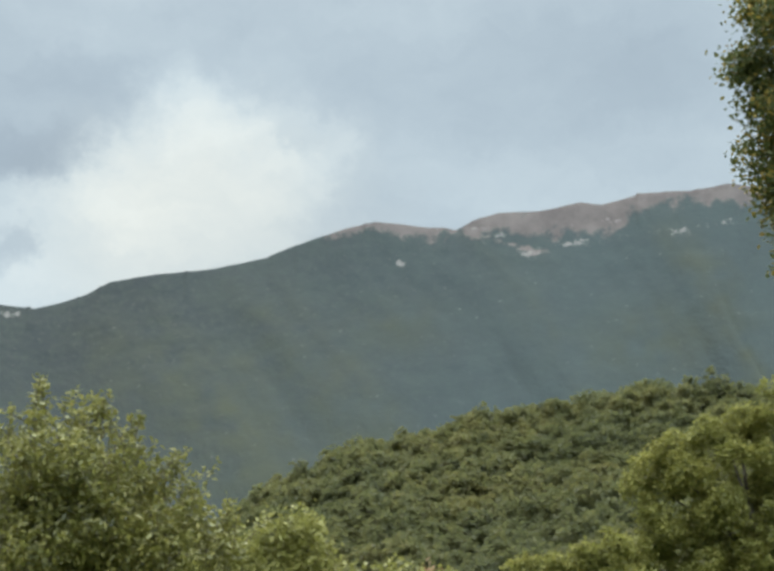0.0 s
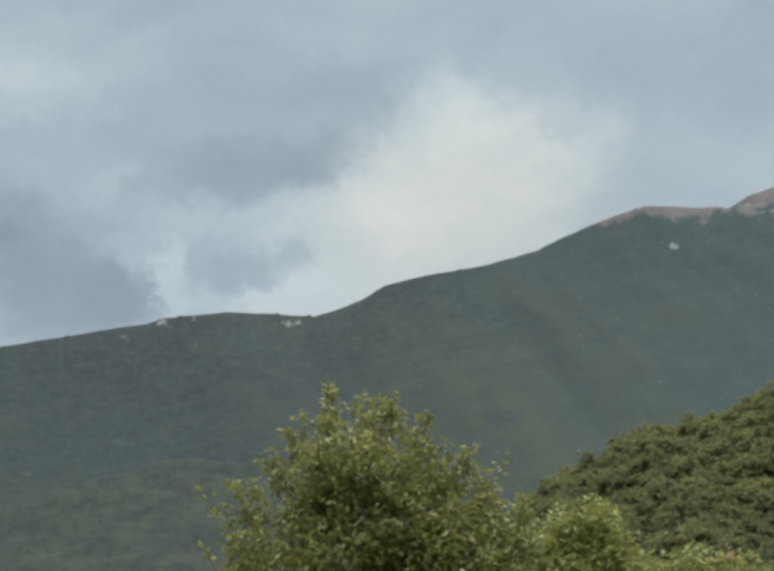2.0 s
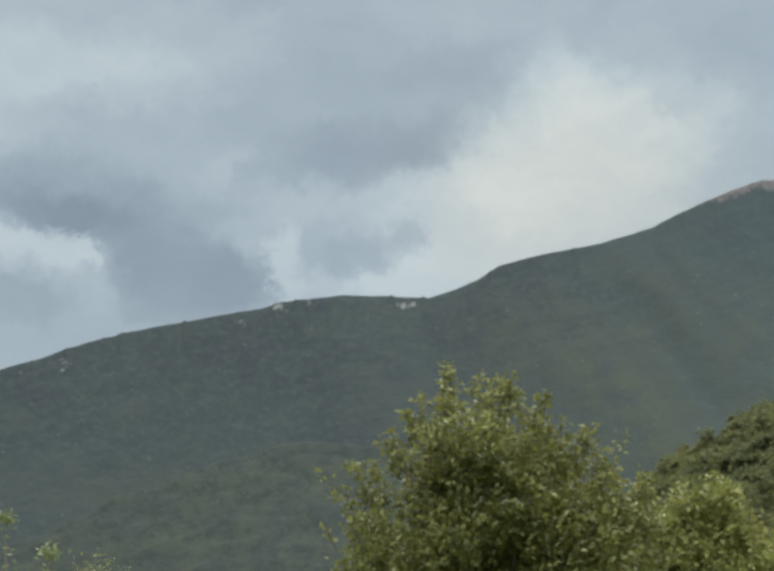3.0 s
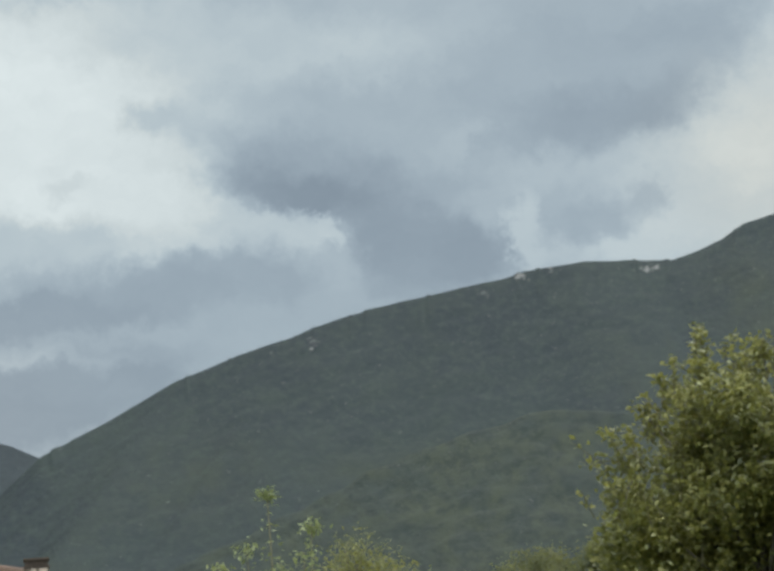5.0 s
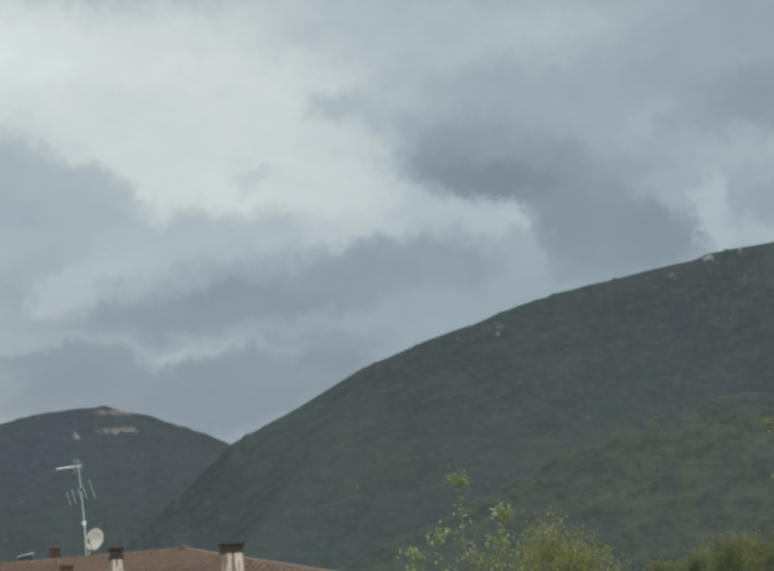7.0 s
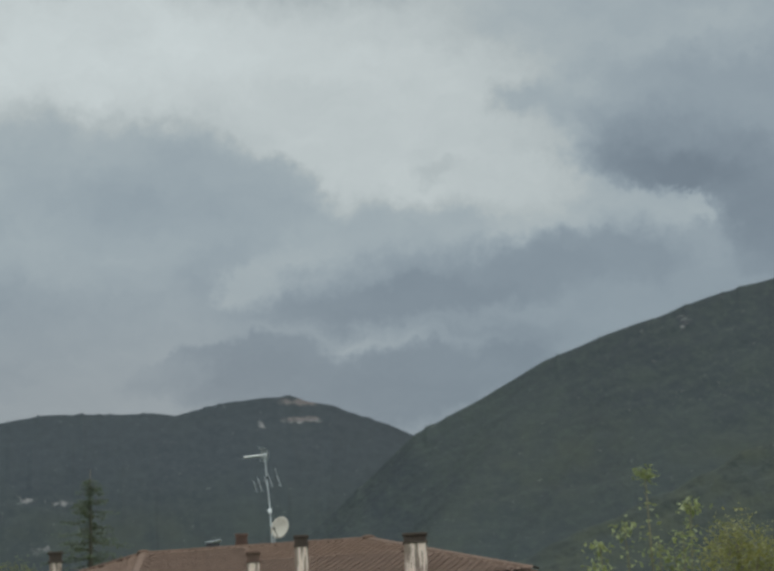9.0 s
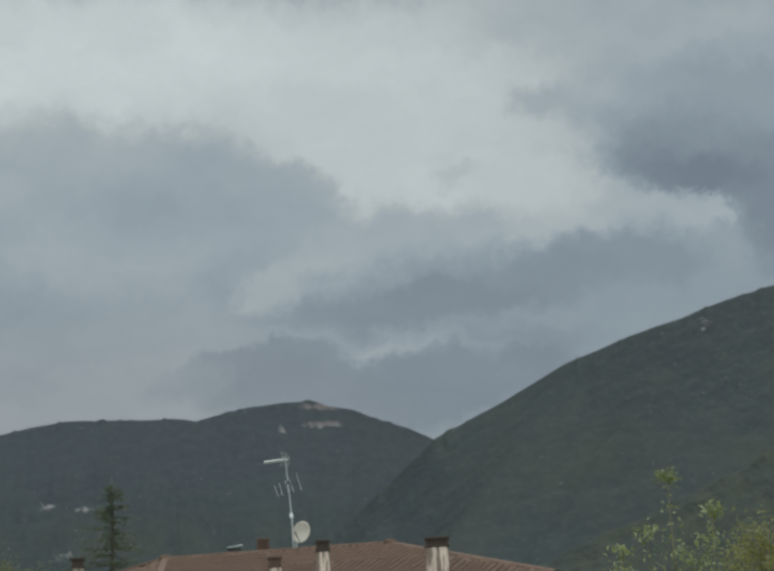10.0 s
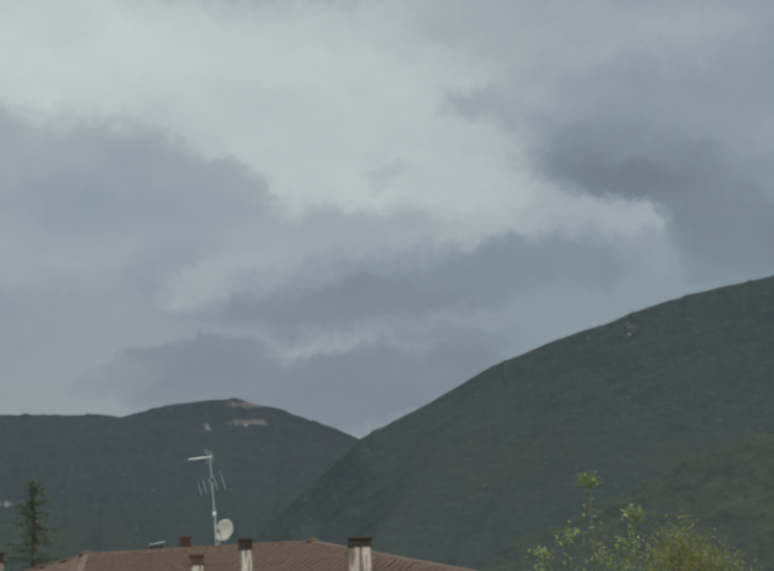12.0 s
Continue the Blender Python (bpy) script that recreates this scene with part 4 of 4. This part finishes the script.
def chimney(az, el_top, dist, width, el_base, cap_h, label, body=PLASTER, cap=SOOT, overhang=0.04, depth=0.5, turn=None, flues=1):
    """A masonry stack through the roof: shaft, a cap with slots and a covering slab."""
    top, z0 = height_at(el_top, dist), height_at(el_base, dist)
    c = thing("chimney", bearing(az, dist, z0), label, "chimney", "chimneys on the roof")
    c.rotation_euler.z = turned(az) if turn is None else turn
    h = top - z0
    bm = bmesh.new()
    block(bm, (width, depth, h - cap_h), (0, 0, (h - cap_h) / 2), 0.012)
    bm_part("shaft", bm, body, c)
    bm = bmesh.new()
    block(bm, (width + 2 * overhang, depth + 2 * overhang, 0.06), (0, 0, h - cap_h + 0.03), 0.01)
    bm_part("collar", bm, body if body is not PLASTER else cap, c)
    n = 2 * flues + 1
    for sx in range(n):
        x = -width / 2 + 0.05 + sx * (width - 0.1) / (n - 1)
        for sy in (-1, 1):
            bm = bmesh.new()
            block(bm, (0.1, 0.1, cap_h - 0.12), (x, sy * (depth / 2 - 0.05), h - cap_h / 2), 0.008)
            bm_part("cap_pier", bm, cap, c)
    bm = bmesh.new()
    block(bm, (width - 0.14, depth - 0.14, cap_h - 0.12), (0, 0, h - cap_h / 2))
    bm_part("flue", bm, cap, c)
    bm = bmesh.new()
    block(bm, (width + 2.4 * overhang, depth + 2.4 * overhang, 0.07), (0, 0, h - 0.035), 0.015)
    bm_part("cap_slab", bm, cap, c, "sooty dark cap slab")
    return c


chimney(-33.27, 5.28, 47.6, 0.62, 3.0, 0.27, "wide pale plastered chimney with dark run-off stains and a sooty cap", overhang=0.03, flues=2)
chimney(-37.03, 5.36, 48.2, 0.38, 3.2, 0.33, "narrow pale plastered chimney with a black sooty cap", overhang=0.02, depth=0.40)
chimney(-38.63, 4.88, 47.8, 0.36, 3.3, 0.30, "short chimney with a brown brick cap", cap=BROWN_BRICK, overhang=0.025, depth=0.40)
chimney(-38.99, 5.48, 59.0, 0.40, 4.4, 0.34, "small brown brick chimney behind the ridge", body=BROWN_BRICK, cap=BROWN_BRICK, overhang=0.02, depth=0.4)
chimney(-45.03, 5.07, 49.0, 0.34, 3.0, 0.30, "pale plastered chimney with a dark brick cap", cap=SOOT, overhang=0.03, depth=0.34)


# ---- on the roof: aerials and small fittings ----
def bar(p, q, r, sides=6):
    bm = bmesh.new()
    tube(bm, [p, q], [r, r], sides)
    return bm


def build_antenna():
    d = 56.7
    base = bearing(-38.0, d, height_at(4.9, d))
    ant = thing("tv_antenna", base, "leaning aluminium mast with two comb aerials and a white amplifier box", "antenna")
    ant.rotation_euler.z = turned(-38.0)
    P = lambda a, e, y=0.0: Vector((d * math.tan(radians(a + 38.0)), y, height_at(e, d) - base.z))
    foot, knee, top = P(-37.98, 4.9), P(-38.02, 6.2), P(-38.17, 8.1)
    bm_part("mast", bar(foot, knee, 0.024), METAL, ant)
    bm_part("mast", bar(knee - (top - knee) * 0.03, top, 0.018), METAL, ant)
    bm = bmesh.new()
    block(bm, (0.12, 0.09, 0.15), P(-38.03, 6.2), 0.02)
    bm_part("amplifier_box", bm, WHITE, ant, "white plastic amplifier box")
    bm = bmesh.new()
    block(bm, (0.07, 0.07, 0.09), P(-38.12, 7.28), 0.01)
    bm_part("clamp", bm, DARK, ant)
    # upper aerial: boom, close short rods, a grid reflector
    u, v = P(-38.86, 7.93, -0.35), P(-38.10, 8.08, 0.18)
    boom = bm_part("boom", bar(u, v, 0.034), METAL, ant)
    for k in range(11):
        c = u.lerp(v, 0.03 + k * 0.075)
        w2 = 0.10 + 0.006 * k
        bm_part("rod", bar(c - Vector((0.03, w2, 0.0)), c + Vector((0.03, w2, 0.0)), 0.008, 5), METAL, boom)
    for s in (-1, 1):
        for k in range(4):
            c = v + Vector((-0.05 - 0.02 * k, 0, s * (0.05 + 0.055 * k)))
            bm_part("reflector_rod", bar(c - Vector((0.13, 0.22, 0)), c + Vector((0.13, 0.22, 0)), 0.008, 5), METAL, boom)
    # lower aerial: upright rods along a boom
    u, v = P(-38.52, 6.98, -0.3), P(-37.72, 7.35, 0.3)
    boom = bm_part("boom", bar(u, v, 0.008), DARK, ant)
    lean = Vector((-0.27, 0, 0.96))
    for f, half in ((0.02, .19), (0.22, .22), (0.47, .20), (0.66, .24), (0.97, .31)):
        c = u.lerp(v, f)
        bm_part("rod", bar(c - lean * half, c + lean * half, 0.009, 5), METAL, boom)
    # stay
    bm_part("stay", bar(P(-38.0, 5.4), P(-38.6, 5.06, -0.2), 0.010), DARK, ant)


build_antenna()


def build_dish():
    d = 56.2
    c = bearing(-37.69, d, height_at(5.63, d))
    foot = bearing(-37.9, d + 0.3, height_at(5.1, d))
    dish = thing("satellite_dish", foot, "weathered white satellite dish with a dark feed arm", "satellite dish")
    dish.rotation_euler.z = turned(-37.7)
    m = Matrix.Rotation(turned(-37.7), 4, "Z").inverted()
    o = (m @ (c - foot).to_4d()).to_3d()
    turn = Euler((radians(76), 0, radians(-32))).to_matrix().to_4x4()
    bm = bmesh.new()
    R, rings = 0.335, []
    for side in (0, 1):
        for k in range(7):
            r = R * k / 6
            z = 0.07 * (r / R) ** 2 - 0.012 * side
            ring = [bm.verts.new((r * math.cos(2 * math.pi * j / 28), 1.1 * r * math.sin(2 * math.pi * j / 28), z)) for j in range(28)] if k else [bm.verts.new((0, 0, z))] * 28
            rings.append(ring)
    for k in list(range(6)) + list(range(7, 13)):
        for j in range(28):
            q = (rings[k][j], rings[k][(j + 1) % 28], rings[k + 1][(j + 1) % 28], rings[k + 1][j])
            q = tuple(dict.fromkeys(q))
            bm.faces.new(q)
    for j in range(28):
        bm.faces.new((rings[6][j], rings[6][(j + 1) % 28], rings[13][(j + 1) % 28], rings[13][j]))
    bmesh.ops.recalc_face_normals(bm, faces=bm.faces)
    bmesh.ops.transform(bm, matrix=Matrix.Translation(o) @ turn, verts=bm.verts)
    bm_part("reflector", bm, DISH_MAT, dish, smooth=True)
    T = Matrix.Translation(o) @ turn
    arm = bm_part("feed_arm", bar(T @ Vector((0, -0.36, 0.05)), T @ Vector((0, -0.16, 0.36)), 0.014), DARK, dish)
    bm = bmesh.new()
    tube(bm, [T @ Vector((0, -0.17, 0.33)), T @ Vector((0, -0.10, 0.42))], [0.03, 0.036], 10)
    bm_part("feed_horn", bm, DARK, arm)
    bm_part("bracket", bar(T @ Vector((0, 0, -0.02)), (0, 0.05, 0.28), 0.025), METAL, dish)
    bm_part("post", bar((0, 0.05, -0.25), (0, 0.05, 0.45), 0.025), METAL, dish)


build_dish()


def build_vent():
    d = 57.5
    at = bearing(-39.94, d, height_at(4.95, d))
    v = thing("roof_hatch", at, "small dark roof hatch with a lifted pale lid", "roof hatch")
    v.rotation_euler.z = turned(-39.94)
    bm = bmesh.new()
    block(bm, (0.46, 0.4, 0.30), (0, 0, 0.10), 0.015)
    bm_part("frame", bm, DARK, v)
    bm = bmesh.new()
    bmesh.ops.create_cube(bm, size=1.0, matrix=Matrix.Translation((0.02, 0, 0.31)) @ Matrix.Rotation(radians(-10), 4, "Y") @ Matrix.Diagonal((0.52, 0.5, 0.035, 1)))
    bm_part("lid", bm, METAL, v)


build_vent()


def build_red_tips():
    """A few reddish young shoots stand out of the garden shrub."""
    d = 29.6
    gen = np.random.default_rng(51)
    pos = []
    sh = thing("red_shoot_shrub", bearing(1.55, d), "slim shrub with reddish young leaves at its tip", "shrub")
    sh.rotation_euler.z = turned(1.55)
    for a, e, n in ((1.55, 4.6, 26), (1.85, 4.4, 10), (1.2, 4.3, 8)):
        tipv = Vector(local(a, e, d, 1.55))
        bm = bmesh.new()
        tube(bm, [(0, 0, -0.05), (tipv.x * 0.4, 0, tipv.z * 0.6), tipv], [0.02, 0.014, 0.006], 6)
        bm_part("stem", bm, TWIG, sh, smooth=True)
        pos.append(np.array(tipv) + gen.normal(size=(n, 3)) * (0.07, 0.07, 0.06))
    V, F = leaves(np.concatenate(pos), 0.10, gen)
    part("crown", big_mesh("crown", V, F, LEAF_RED), sh)


build_red_tips()
